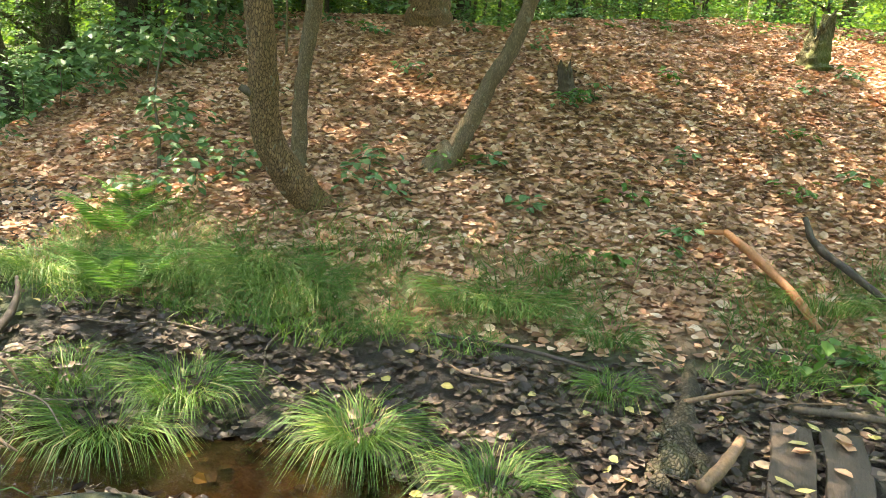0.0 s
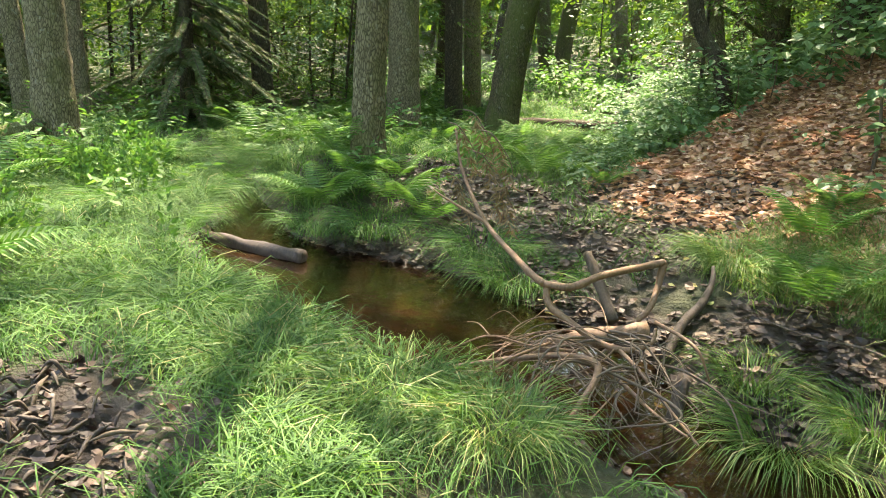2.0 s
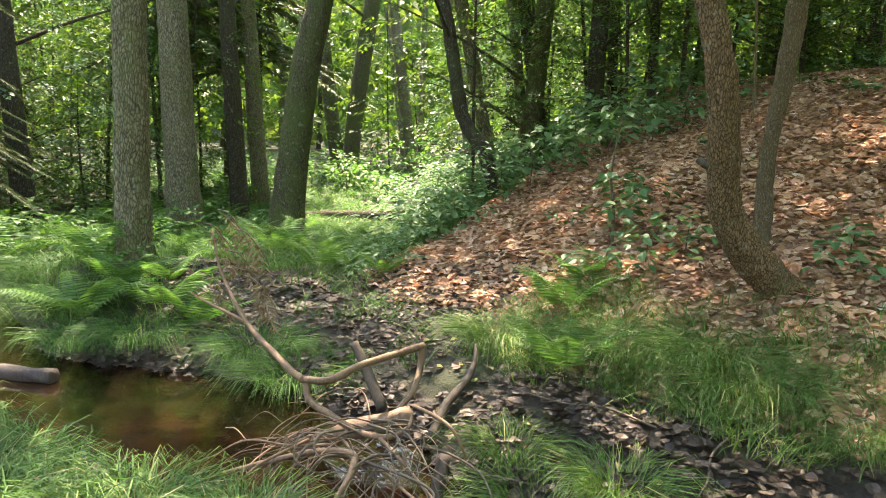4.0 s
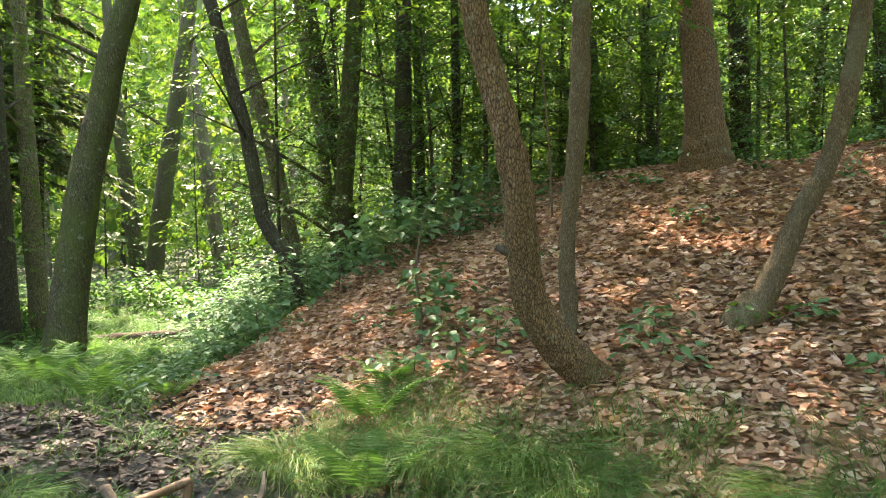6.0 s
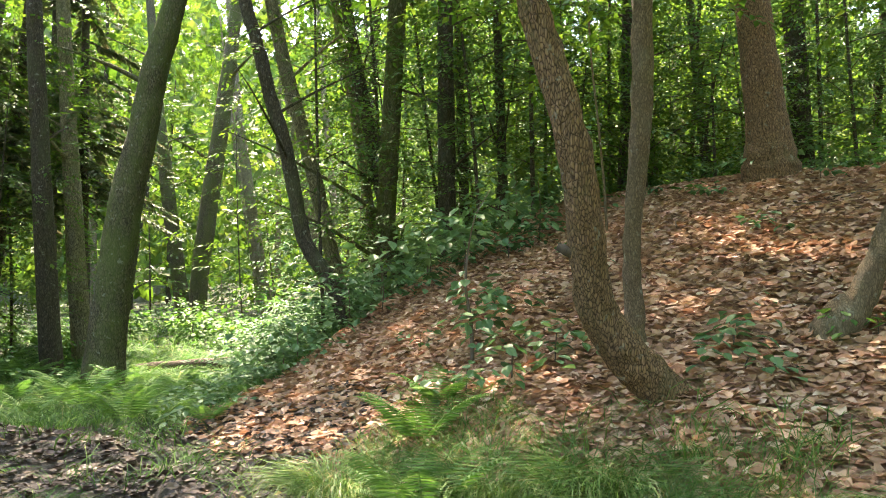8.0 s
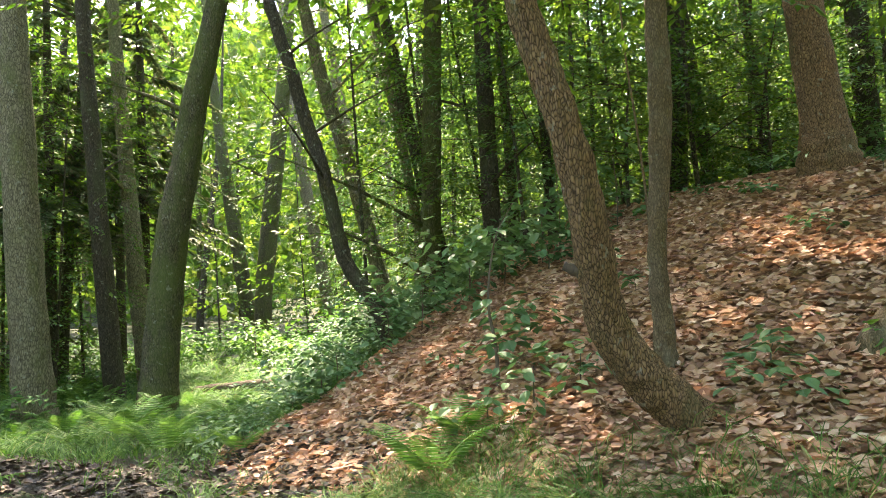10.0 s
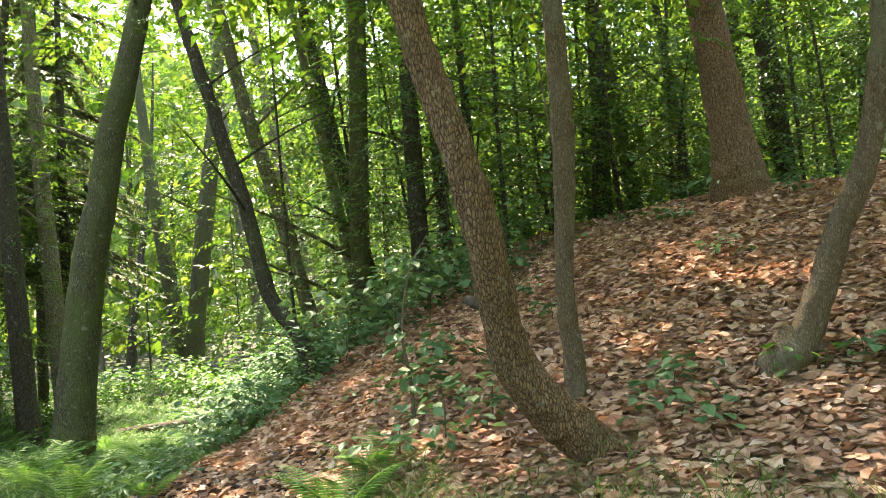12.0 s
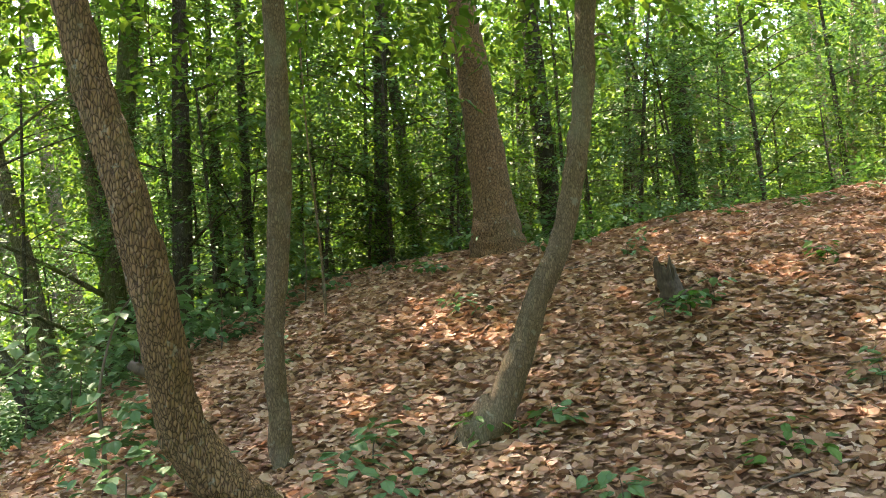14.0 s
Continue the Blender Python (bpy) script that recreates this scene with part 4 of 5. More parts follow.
for k, x in enumerate(np.arange(-10.2, -5.9, 0.36)):
    mid, half = np.interp(x, [p[0] for p in CREEK], [p[1] for p in CREEK]), np.interp(x, [p[0] for p in CREEK], [p[2] for p in CREEK])
    for side in (-1, 1):
        sedge(on_land(x + g.normal(0, .08), mid + side * (half + g.uniform(0.2, 0.4))), g.uniform(0.4, 0.55), 260, 400 + 2 * k + side, "long grass tuft hanging over the stream", 0.22, GRASS)


# ---- ferns ----
PINNA = np.array([(0, 0, 0), (0.075, 0.12, 0.02), (0.075, 0.5, 0.0), (0, 1, -0.1), (-0.075, 0.5, 0.0), (-0.075, 0.12, 0.02)])
PINNA_T = np.array([(0, 1, 2), (0, 2, 3), (0, 3, 4), (0, 4, 5)])


def fern(seed, fronds, length, label):
    g = np.random.default_rng(seed)
    ob = thing("fern", (0, 0, 0), label, "fern", "ferns")
    for k in range(fronds):
        a = 6.283 * (k + g.uniform(-.3, .3)) / fronds
        ln = length * g.uniform(0.75, 1.15)
        o = np.array([math.cos(a), math.sin(a), 0])
        m = 20
        u = np.linspace(0.14, 1, m)
        rise, out = g.uniform(0.8, 1.15), g.uniform(0.65, 0.95)
        c = o * (ln * out * u)[:, None] + np.array([0, 0, 1.0]) * (ln * (rise * u - 0.55 * u * u))[:, None]
        al = unit(np.gradient(c, axis=0))
        s = unit(np.cross(al, np.array([0, 0, 1.0])))
        up = np.cross(s, al)
        wide = 0.24 * ln * np.minimum(1, u / 0.25) * (1 - u) ** 0.7 + 0.012
        pieces = [spread(PINNA, PINNA_T, c, bases(s * sg + al * 0.38 - up * 0.2, up + g.normal(0, 0.1, up.shape)), wide) for sg in (1, -1)]
        stem = tube([(*c[i], 0.004 * (1 - 0.7 * u[i])) for i in (0, 6, 13, 19)], 4, 3, 0, k)
        part("frond", mesh_of("frond", *join(pieces + [stem]), LEAF_FERN, False), ob)
    return ob


FERNS = [fern(71, 8, 0.75, "green fern with arching feathery fronds"), fern(72, 7, 0.6, "green fern with arching feathery fronds"), fern(73, 9, 0.9, "large green fern with arching feathery fronds")]
gen = np.random.default_rng(33)
spots = [(-2.35, 4.72, 0), (-2.7, 5.0, 1), (-2.9, 5.7, 0), (-1.95, 5.0, 1), (-5.06, 0.36, 2), (-7.94, 1.98, 2), (-6.35, 3.5, 2), (-5.85, 3.95, 2), (-7.2, 4.1, 0), (-5.5, 0.55, 0), (-8.4, 1.6, 2), (-6.6, 3.95, 2), (-5.4, 3.95, 0), (-9.2, 3.7, 2), (-9.0, 4.8, 2), (-9.6, 4.4, 2), (-8.3, 2.6, 0), (-3.0, 6.2, 1), (-6.3, 4.3, 1), (-5.4, 0.0, 2), (-6.6, 6.9, 1), (-5.6, 6.5, 1),
         (-7.0, 7.6, 1)]
tries = 0
while len(spots) < 82 and tries < 4000:
    tries += 1
    x, y = gen.uniform(-15, -6.4), gen.uniform(-2.0, 9.5)
    if off_creek(x, y) > 0.5 and zones(x, y)[1] < 0.2 and min(math.hypot(x - p[0], y - p[1]) for p in spots) > 0.55:
        spots.append((x, y, int(gen.integers(0, 3))))
used = set()
for x, y, k in spots:
    s = gen.uniform(0.75, 1.15) * (0.85 if x > -3.5 else 1.0)
    m = pose(*on_land(x, y), gen.normal(0, 5), gen.normal(0, 5), gen.uniform(0, 360)) @ Matrix.Scale(s, 4)
    if k not in used:
        used.add(k)
        FERNS[k].matrix_basis = m
    else:
        copy_thing(FERNS[k], m).scale = m.to_scale()

# ---- fallen leaves ----
gen = np.random.default_rng(35)
x, y = scatter(lambda x, y: zones(x, y)[0] * (1 - 0.55 * mound_foot(x, y)), (-7.5, 8.0, 4.2, 15), 122000, gen)
strew("leaf_litter", LITTER, x, y, 0.083, gen, 0.40, label="brown dry leaves covering the slope of the mound", category="leaf litter")
x, y = scatter(lambda x, y: zones(x, y)[1] * step(-0.1, 0.05, off_creek(x, y)), (-7.0, 5.0, 2.1, 7.5), 30000, gen)
strew("wet_leaves", WET_LITTER, x, y, 0.07, gen, 0.3, label="dark wet leaves trodden into the mud", category="leaf litter")
x, y = scatter(lambda x, y: step(-0.3, 0.1, off_creek(x, y)) * step(1.0, 0.2, up_slope(x, y)), (-4.0, 4.5, 2.5, 5.5), 150, gen)
strew("yellow_leaves", YELLOW_LEAF, x, y, 0.075, gen, 0.3, 0.02, label="fallen yellow leaves lying on mud and grass", category="fallen leaves", templates=[BROAD - np.array([0, .5, 0])], tris=BROAD_T)


# ---- the tangle of dead branches over the stream ----
def branch(name, lines, material, label, category, group="", rough=0.12, sides=8):
    base = np.array(lines[0][0][:3])
    ob = thing(name, base, label, category, group)
    for k, pts in enumerate(lines):
        p = np.array(pts, float)
        p[:, :3] -= base
        part("stem" if k == 0 else "side_branch", mesh_of("branch", *tube(p, sides, 6, rough, k + 1), material), ob)
    return ob


branch("dead_branch", [
    [(-3.01, 3.0, 0.31, 0.021), (-3.13, 3.03, 0.32, 0.02), (-3.4, 3.12, 0.36, 0.018), (-3.74, 3.19, 0.47, 0.015), (-4.08, 3.26, 0.72, 0.011), (-4.28, 3.33, 0.98, 0.007)],
    [(-3.74, 3.19, 0.47, 0.012), (-4.06, 3.12, 0.56, 0.007), (-4.2, 3.11, 0.6, 0.004)],
    [(-3.01, 3.0, 0.31, 0.02), (-2.9, 3.1, 0.31, 0.022), (-2.88, 3.31, 0.35, 0.021), (-2.88, 3.68, 0.355, 0.022), (-2.85, 3.82, 0.37, 0.024)],
    [(-2.85, 3.82, 0.37, 0.024), (-2.84, 3.78, 0.22, 0.02), (-2.78, 3.64, 0.13, 0.018), (-2.78, 3.51, 0.06, 0.014)],
    [(-3.01, 3.02, 0.31, 0.02), (-2.96, 3.0, 0.21, 0.02), (-2.83, 3.03, 0.15, 0.02), (-2.67, 3.09, 0.08, 0.018), (-2.49, 3.1, 0.1, 0.016), (-2.4, 3.16, 0.16, 0.012), (-2.42, 3.21, 0.22, 0.008)]],
    WOOD_PALE, "bare pale dead branch arching over the stream", "branch", "dead branches in the stream")
branch("dead_branch", [[(-3.1, 3.05, -0.12, 0.05), (-2.89, 3.24, -0.02, 0.058), (-2.68, 3.52, 0.05, 0.055)]], WOOD_PALE, "thick pale dead limb lying across the stream", "branch", "dead branches in the stream", rough=0.22, sides=14)
branch("dead_branch", [
    [(-2.99, 2.37, -0.03, 0.012), (-2.81, 2.57, 0.04, 0.014), (-2.64, 2.74, 0.09, 0.016), (-2.47, 2.81, 0.11, 0.018), (-2.35, 2.71, 0.1, 0.018), (-2.3, 2.49, -0.05, 0.014)]],
    WOOD_PALE, "thin curved dead branch lying on the grassy bank", "branch", "dead branches in the stream")
g = np.random.default_rng(81)
for a, b, c, d in [((-2.52, 3.08, 0.09), (-2.34, 3.02, 0.06), (-2.15, 2.97, -0.01), (-1.9, 2.89, -0.08)), ((-2.53, 2.95, 0.03), (-2.36, 2.95, -0.01), (-2.15, 2.91, -0.05), (-1.94, 2.86, -0.05)),
                   ((-2.51, 3.33, 0.2), (-2.35, 3.31, 0.19), (-2.21, 3.28, 0.16), (-2.15, 3.32, 0.02))]:
    branch("dead_twig", [[(*a, 0.011), (*b, 0.01), (*c, 0.008), (*d, 0.005)]], WOOD_PALE, "thin bare dead twig hanging over the stream", "twig", "dead twigs in the stream")
for k in range(64):
    left = k % 3 == 0
    p = np.array([g.uniform(-2.75, -2.3), g.uniform(2.75, 3.3), g.uniform(-0.04, 0.16)])
    a = g.normal(3.9, 0.4) if left else g.normal(5.5, 0.65)
    o = np.array([math.cos(a), math.sin(a), 0])
    ln = g.uniform(0.25, 0.75)
    s = np.cross(o, (0, 0, 1)) * g.normal(0, 0.2)
    r = g.choice([0.003, 0.004, 0.0065])
    kink = g.normal(0, 0.02, (3, 3))
    line = [(*p, r * 1.2), (*(p + o * ln * .3 + s * .8 + np.array([0, 0, 0.03]) + kink[0]), r), (*(p + o * ln * .6 + s + kink[1] - np.array([0, 0, 0.02])), r * 0.8), (*(p + o * ln * .85 + s * .5 + kink[2] - np.array([0, 0, 0.09])), r * 0.55),
            (*(p + o * ln - np.array([0, 0, 0.17])), r * 0.3)]
    b = a + g.choice([-0.7, 0.7])
    fork = [(*line[2][:3], r * 0.6), (line[2][0] + math.cos(b) * ln * .2, line[2][1] + math.sin(b) * ln * .2, line[2][2] + g.uniform(-0.04, 0.06), r * 0.45), (line[2][0] + math.cos(b) * ln * .4, line[2][1] + math.sin(b) * ln * .4, line[2][2] - 0.03, r * 0.25)]
    branch("dead_twig", [line, fork], WOOD_PALE if k % 3 == 0 else TWIG, "thin bare dead twig hanging over the stream", "twig", "dead twigs in the stream", sides=6)
for k, (x, y, z, ln) in enumerate([(-4.05, 3.3, 1.1, 0.34), (-3.9, 3.28, 0.85, 0.36), (-4.2, 3.3, 1.0, 0.3), (-3.8, 3.25, 1.0, 0.3), (-3.78, 3.3, 0.7, 0.3), (-4.1, 3.2, 0.7, 0.26)]):
    ob = branch("dead_twig", [[(x - 0.12, y, z + 0.02, 0.005), (x, y, z, 0.004), (x + 0.12, y + 0.05, z - ln * 0.5, 0.003), (x + 0.16, y + 0.06, z - ln, 0.001)]], TWIG, "brown withered conifer twig hanging from a dead branch", "twig", "withered conifer twigs", sides=5)
    n = 90
    u = g.uniform(0, 1, n)
    pos = np.stack([0.12 + 0.14 * u, 0.05 * u, -0.02 - ln * u], -1) + g.normal(0, 0.012, (n, 3))
    way = np.stack([g.normal(0, 0.8, n), g.normal(0, 0.8, n), g.uniform(-1.2, -0.2, n)], -1)
    part("needles", mesh_of("needles", *spread(LEAF * np.array([0.3, 1, 1]), LEAF_T, pos, bases(way, g.normal(0, 1, (n, 3))), g.uniform(0.04, 0.09, n)), DEAD_NEEDLE, False), ob)
branch("post", [[(-2.27, 3.3, 0.0, 0.035), (-2.22, 3.18, -0.16, 0.04), (-2.15, 3.08, -0.42, 0.045)]], WOOD_WET, "short dark rotten stake leaning in the water", "stake")
branch("root", [[(-3.0, 4.6, 0.20, 0.012), (-2.93, 4.5, 0.13, 0.02), (-2.85, 4.3, 0.05, 0.028), (-2.73, 3.9, -0.01, 0.03), (-2.6, 3.6, -0.1, 0.035)]], WOOD_WET, "dark wet root rising from the mud", "root")
branch("stake", [[(-3.47, 3.86, 0.26, 0.03), (-3.35, 3.83, 0.15, 0.034), (-3.08, 3.72, -0.06, 0.036)]], WOOD_ROT, "short leaning broken stake in the mud", "stake")
branch("stick", [[(-3.61, 5.27, 0.2, 0.022), (-3.6, 5.27, 0.10, 0.026), (-3.6, 5.28, -0.05, 0.036)]], WOOD_WET, "short dark upright stump of a sapling", "stake")
branch("log", [[(-6.4, 2.36, -0.17, 0.05), (-5.8, 2.62, -0.17, 0.058), (-5.42, 2.8, -0.16, 0.055)]], WOOD_WET, "dark wet log lying in the stream", "log", rough=0.25, sides=14)
branch("log", [[(-11.29, 10.49, 0.14, 0.09), (-10.34, 10.87, 0.2, 0.1), (-9.51, 11.07, 0.24, 0.1)], [(-9.51, 11.07, 0.24, 0.06), (-8.98, 11.49, 0.5, 0.06), (-8.45, 12.23, 0.93, 0.05)]], BARK_DARK,
       "dark fallen trunk lying across the glade", "log")
branch("log", [[(-9.0, 0.2, 0.1, 0.13), (-9.19, 0.77, 0.2, 0.13), (-9.35, 1.23, 0.27, 0.12), (-9.48, 1.7, 0.36, 0.11)]], BARK_MOSSY, "mossy fallen trunk leaning against a tree's foot", "log")


# ---- by the plank, on the mud ----
def plank(a, b, width, thick):
    a, b = np.array(a), np.array(b)
    o, mid = b - a, (a + b) / 2
    bm = bmesh.new()
    bmesh.ops.create_cube(bm, size=1.0)
    bmesh.ops.scale(bm, vec=(width, np.linalg.norm(o), thick), verts=bm.verts)
    bmesh.ops.subdivide_edges(bm, edges=[e for e in bm.edges if abs((e.verts[0].co - e.verts[1].co).y) > 0.1], cuts=8)
    for v in bm.verts:
        v.co += Vector((0.006 * math.sin(v.co.y * 9), 0, 0.006 * math.sin(v.co.y * 6 + v.co.x * 20)))
    bmesh.ops.bevel(bm, geom=bm.edges[:], offset=0.004, segments=1, affect="EDGES")
    me = bpy.data.meshes.new("plank")
    bm.to_mesh(me)
    bm.free()
    me.materials.append(WOOD_PLANK)
    ob = new("plank", me)
    ob.matrix_basis = Matrix.Translation(mid) @ pose(0, 0, 0, 0, 0, math.degrees(math.atan2(-o[0], o[1])))
    return tagged(ob, "weathered brown board laid over the mud as a footway", "plank", "boards of the footway")


plank((1.66, 3.62, 0.10), (1.25, 2.55, 0.10), 0.19, 0.045)
plank((1.90, 3.60, 0.09), (1.47, 2.48, 0.09), 0.19, 0.045)
branch("root", [[(1.36, 4.42, 0.14, 0.025), (1.27, 4.1, 0.10, 0.05), (1.12, 3.6, 0.06, 0.07), (0.97, 3.2, 0.04, 0.085), (0.85, 2.9, 0.0, 0.08)], [(1.2, 3.85, 0.08, 0.04), (1.06, 3.6, 0.07, 0.035), (0.9, 3.42, 0.02, 0.02)],
                [(1.05, 3.4, 0.07, 0.045), (1.1, 3.1, 0.05, 0.04), (1.05, 2.85, 0.0, 0.03)]], BARK_DARK, "old grey rotten root bedded in the mud", "root", rough=0.5, sides=20)
branch("stick", [[(*on_land(1.96, 6.0, 0.16), 0.028), (*on_land(2.05, 5.75, 0.19), 0.035), (*on_land(2.24, 5.29, 0.16), 0.032), (*on_land(2.36, 5.0, 0.05), 0.03)], [(*on_land(1.96, 6.0, 0.16), 0.026), (*on_land(1.8, 6.02, 0.15), 0.016)]],
       WOOD_RUST, "orange barkless stick stuck in the grass", "stick")
branch("stick", [[(*on_land(2.74, 6.43, 0.16), 0.022), (*on_land(2.70, 6.05, 0.14), 0.032), (*on_land(2.83, 5.6, 0.15), 0.028), (*on_land(3.1, 5.2, 0.08), 0.022)]], WOOD_WET, "crooked dark dead stick lying on the slope", "stick", rough=0.3)
branch("stick", [[(1.15, 3.72, 0.15, 0.014), (1.4, 3.85, 0.17, 0.013), (1.6, 4.0, 0.15, 0.011)]], WOOD_PALE, "short grey stick lying on the mud", "stick")
branch("stick", [[(1.0, 2.85, 0.12, 0.028), (1.15, 3.05, 0.14, 0.03), (1.3, 3.3, 0.15, 0.025)]], WOOD_PALE, "short broken reddish stick lying on the mud", "stick")
branch("stick", [[(1.75, 3.85, 0.12, 0.02), (2.2, 3.7, 0.16, 0.022), (2.7, 3.4, 0.14, 0.02)]], WOOD_ROT, "grey stick lying beside the boards", "stick")
branch("stick", [[(1.8, 4.9, 0.12, 0.02), (2.4, 4.7, 0.16, 0.024), (3.1, 4.6, 0.2, 0.022)]], WOOD_WET, "dark stick lying in the grass", "stick")
branch("stick", [[(-0.3, 4.6, 0.10, 0.01), (0.3, 4.45, 0.11, 0.013), (0.8, 4.2, 0.10, 0.01)]], WOOD_WET, "thin dark stick lying on the mud", "stick")


def stump(at, radius, height, material, label, seed, lean=0.0):
    ob = thing("stump", at, label, "stump")
    v, t = tube([(0, 0, -0.15, radius * 1.6), (0, 0, 0.02, radius * 1.3), (lean * .4, 0, height * 0.5, radius), (lean, 0, height, radius * 0.85)], 28, 7, 0.2, seed)
    a = np.arctan2(v[:, 1], v[:, 0])
    v[:, :2] *= (1 + 0.10 * np.sin(a * 5 + seed) + 0.06 * np.sin(a * 11 + v[:, 2] * 9))[:, None]
    k = np.clip(v[:, 2] / height, 0, 1) ** 3
    v[:, 2] += k * height * (0.28 * np.sin(a * 3 + seed) + 0.16 * np.sin(a * 7 + 2) + 0.1 * np.sin(a * 13))
    v[-1, 2] = height * 0.45
    part("wood", mesh_of("wood", v, t, material), ob)
    return ob


stump(on_land(0.86, 8.88), 0.082, 0.28, WOOD_ROT, "broken rotten stump with plants at its foot", 3, -0.06)
stump(on_land(4.34, 10.81), 0.17, 0.55, BARK_MOSSY, "mossy old stump beside the leafy path", 5, 0.04)
branch("log", [[(-1.35, 10.4, 2.22, 0.03), (-1.15, 10.33, 2.22, 0.06), (-0.9, 10.31, 2.22, 0.045), (-0.55, 10.36, 2.2, 0.02)]], WOOD_WET, "short dark rotten log lying in leaf litter", "log", rough=0.4, sides=12)


# ---- shrubs and seedlings ----
def leafy_stem(name, base, stem, sprigs, leaf, material, label, category, seed, group="", per=7, length=0.3):
    """A thin woody stem with sprigs (x, y, z from its base) of broad leaves."""
    g = np.random.default_rng(seed)
    ob = thing(name, base, label, category, group)
    part("stem", mesh_of("stem", *tube(stem, 6, 5, 0.08, seed), TWIG), ob)
    for q in sprigs:
        q = np.array(q, float)
        a = g.uniform(0, 6.28, per)
        pos = q + np.stack([np.cos(a), np.sin(a), g.normal(0, 0.5, per)], -1) * length * g.uniform(0.15, 0.6, per)[:, None]
        way = np.stack([np.cos(a), np.sin(a), g.normal(-0.3, 0.3, per)], -1)
        v, t = spread(BROAD, BROAD_T, pos, bases(way, np.stack([g.normal(0, .3, per), g.normal(0, .3, per), np.ones(per)], -1)), leaf * g.uniform(0.6, 1.15, per))
        part("leaves", mesh_of("leaves", v, t, material, False), ob)
    return ob


g = np.random.default_rng(91)
leafy_stem("shrub", on_land(-3.1, 6.95), [(0, 0, -0.15, 0.02), (0, 0, 0.3, 0.017), (-0.06, 0.03, 0.7, 0.012), (-0.05, 0.2, 1.2, 0.007), (0.0, 0.45, 1.5, 0.004)],
           [(g.normal(0.05, 0.22), g.normal(0, 0.2), g.uniform(0.15, 0.7)) for _ in range(12)] + [(u, 0.35 + g.normal(0, 0.2), 1.3 + 0.35 * u + g.normal(0, 0.06)) for u in g.uniform(-1.1, 0.15, 20)],
           0.13, LEAF_SHRUB, "thin shrub with broad pale-lit leaves on the slope", "shrub", 92, per=8, length=0.32)
for k, (x, y, z, n) in enumerate([(-2.3, 6.7, 0.25, 7), (-2.55, 6.45, 0.3, 7), (-1.05, 6.75, 0.15, 6), (-0.95, 6.4, 0.12, 5), (-2.9, 6.4, 0.2, 5)]):
    leafy_stem("bush", on_land(x, y), [(0, 0, -0.1, 0.008), (0, 0.02, z * .5, 0.006), (0.02, 0, z, 0.004)], [(g.normal(0, 0.16), g.normal(0, 0.16), g.uniform(0.06, z + 0.1)) for _ in range(n)], 0.11, LEAF_SHRUB,
               "low leafy bush at the foot of the trees", "bush", 100 + k, "low bushes", 7, 0.22)
for k, (x, y, z) in enumerate([(-5.4, 9.2, 0.5), (-5.0, 9.7, 0.6), (-4.6, 9.9, 0.6), (-4.3, 10.4, 0.8), (-4.9, 10.4, 0.8), (-5.7, 8.9, 0.5), (-3.9, 10.8, 0.9), (-5.3, 10.2, 0.8), (-4.4, 11.2, 1.1), (-3.6, 11.3, 1.0), (-4.0, 9.9, 0.35), (-5.8, 9.8, 0.7),
                                (-6.1, 8.4, 0.4), (-5.9, 7.9, 0.35)]):
    leafy_stem("bush", on_land(x, y), [(0, 0, -0.1, 0.01), (0.03, 0.02, z * .5, 0.008), (0.0, 0.04, z, 0.004)], [(g.normal(0, 0.32), g.normal(0, 0.32), g.uniform(0.1, z + 0.1)) for _ in range(16)], 0.125, LEAF_SHRUB,
               "broad-leaved bush on the shaded brow of the mound", "bush", 330 + k, "bushes on the brow", 8, 0.34)
seeds = [(0.95, 8.6), (1.15, 8.75), (0.75, 8.55), (-0.2, 6.95), (0.0, 7.05), (0.4, 6.3), (1.3, 6.6), (1.9, 7.4), (-0.9, 9.2), (-1.9, 10.9), (-1.6, 10.8), (-0.5, 11.0), (0.1, 11.2), (-2.4, 8.3), (-3.0, 9.3), (3.3, 8.2), (3.9, 9.6),
         (4.6, 10.2), (2.9, 7.0), (3.6, 7.2), (0.5, 10.4), (2.2, 9.6), (-3.4, 8.1), (-3.9, 7.5), (0.9, 5.6), (1.6, 5.9), (-0.6, 11.9), (0.6, 12.3), (1.3, 12.6), (-2.7, 11.9), (-3.3, 11.5), (2.5, 4.6), (2.65, 4.4), (2.55, 4.2)]
for k, (x, y) in enumerate(seeds):
    leafy_stem("seedling", on_land(x, y), [(0, 0, -0.05, 0.004), (0.01, 0, 0.08, 0.003), (0.0, 0.01, 0.16, 0.002)], [(g.normal(0, 0.09), g.normal(0, 0.09), g.uniform(0.05, 0.2)) for _ in range(4)], 0.10, LEAF_SHRUB if k % 3 else LEAF_HERB,
               "small green seedling standing in leaf litter", "seedling", 130 + k, "seedlings on the slope", 6, 0.16)

# crest plants and shaded leaves of the mound's brow
gen = np.random.default_rng(95)
x, y = scatter(lambda x, y: step(6.3, 7.2, up_slope(x, y)) * step(9.6, 8.6, up_slope(x, y)) * (0.35 + 0.5 * wave(x, y, 1.6, 7.0)) * step(2.5, 0.5, x), (-6, 3, 9, 15), 1500, gen)
n = len(x)
a = gen.uniform(0, 6.28, n)
pos = np.stack([x, y, land(x, y) + gen.uniform(0.05, 0.35, n)], -1)
rot = bases(np.stack([np.cos(a), np.sin(a), gen.uniform(-0.2, 0.6, n)], -1), np.stack([gen.normal(0, .3, n), gen.normal(0, .3, n), np.ones(n)], -1))
v, t = spread(*spray(8, 0.36, 0.12, gen), pos, rot, gen.uniform(0.6, 1.1, n))
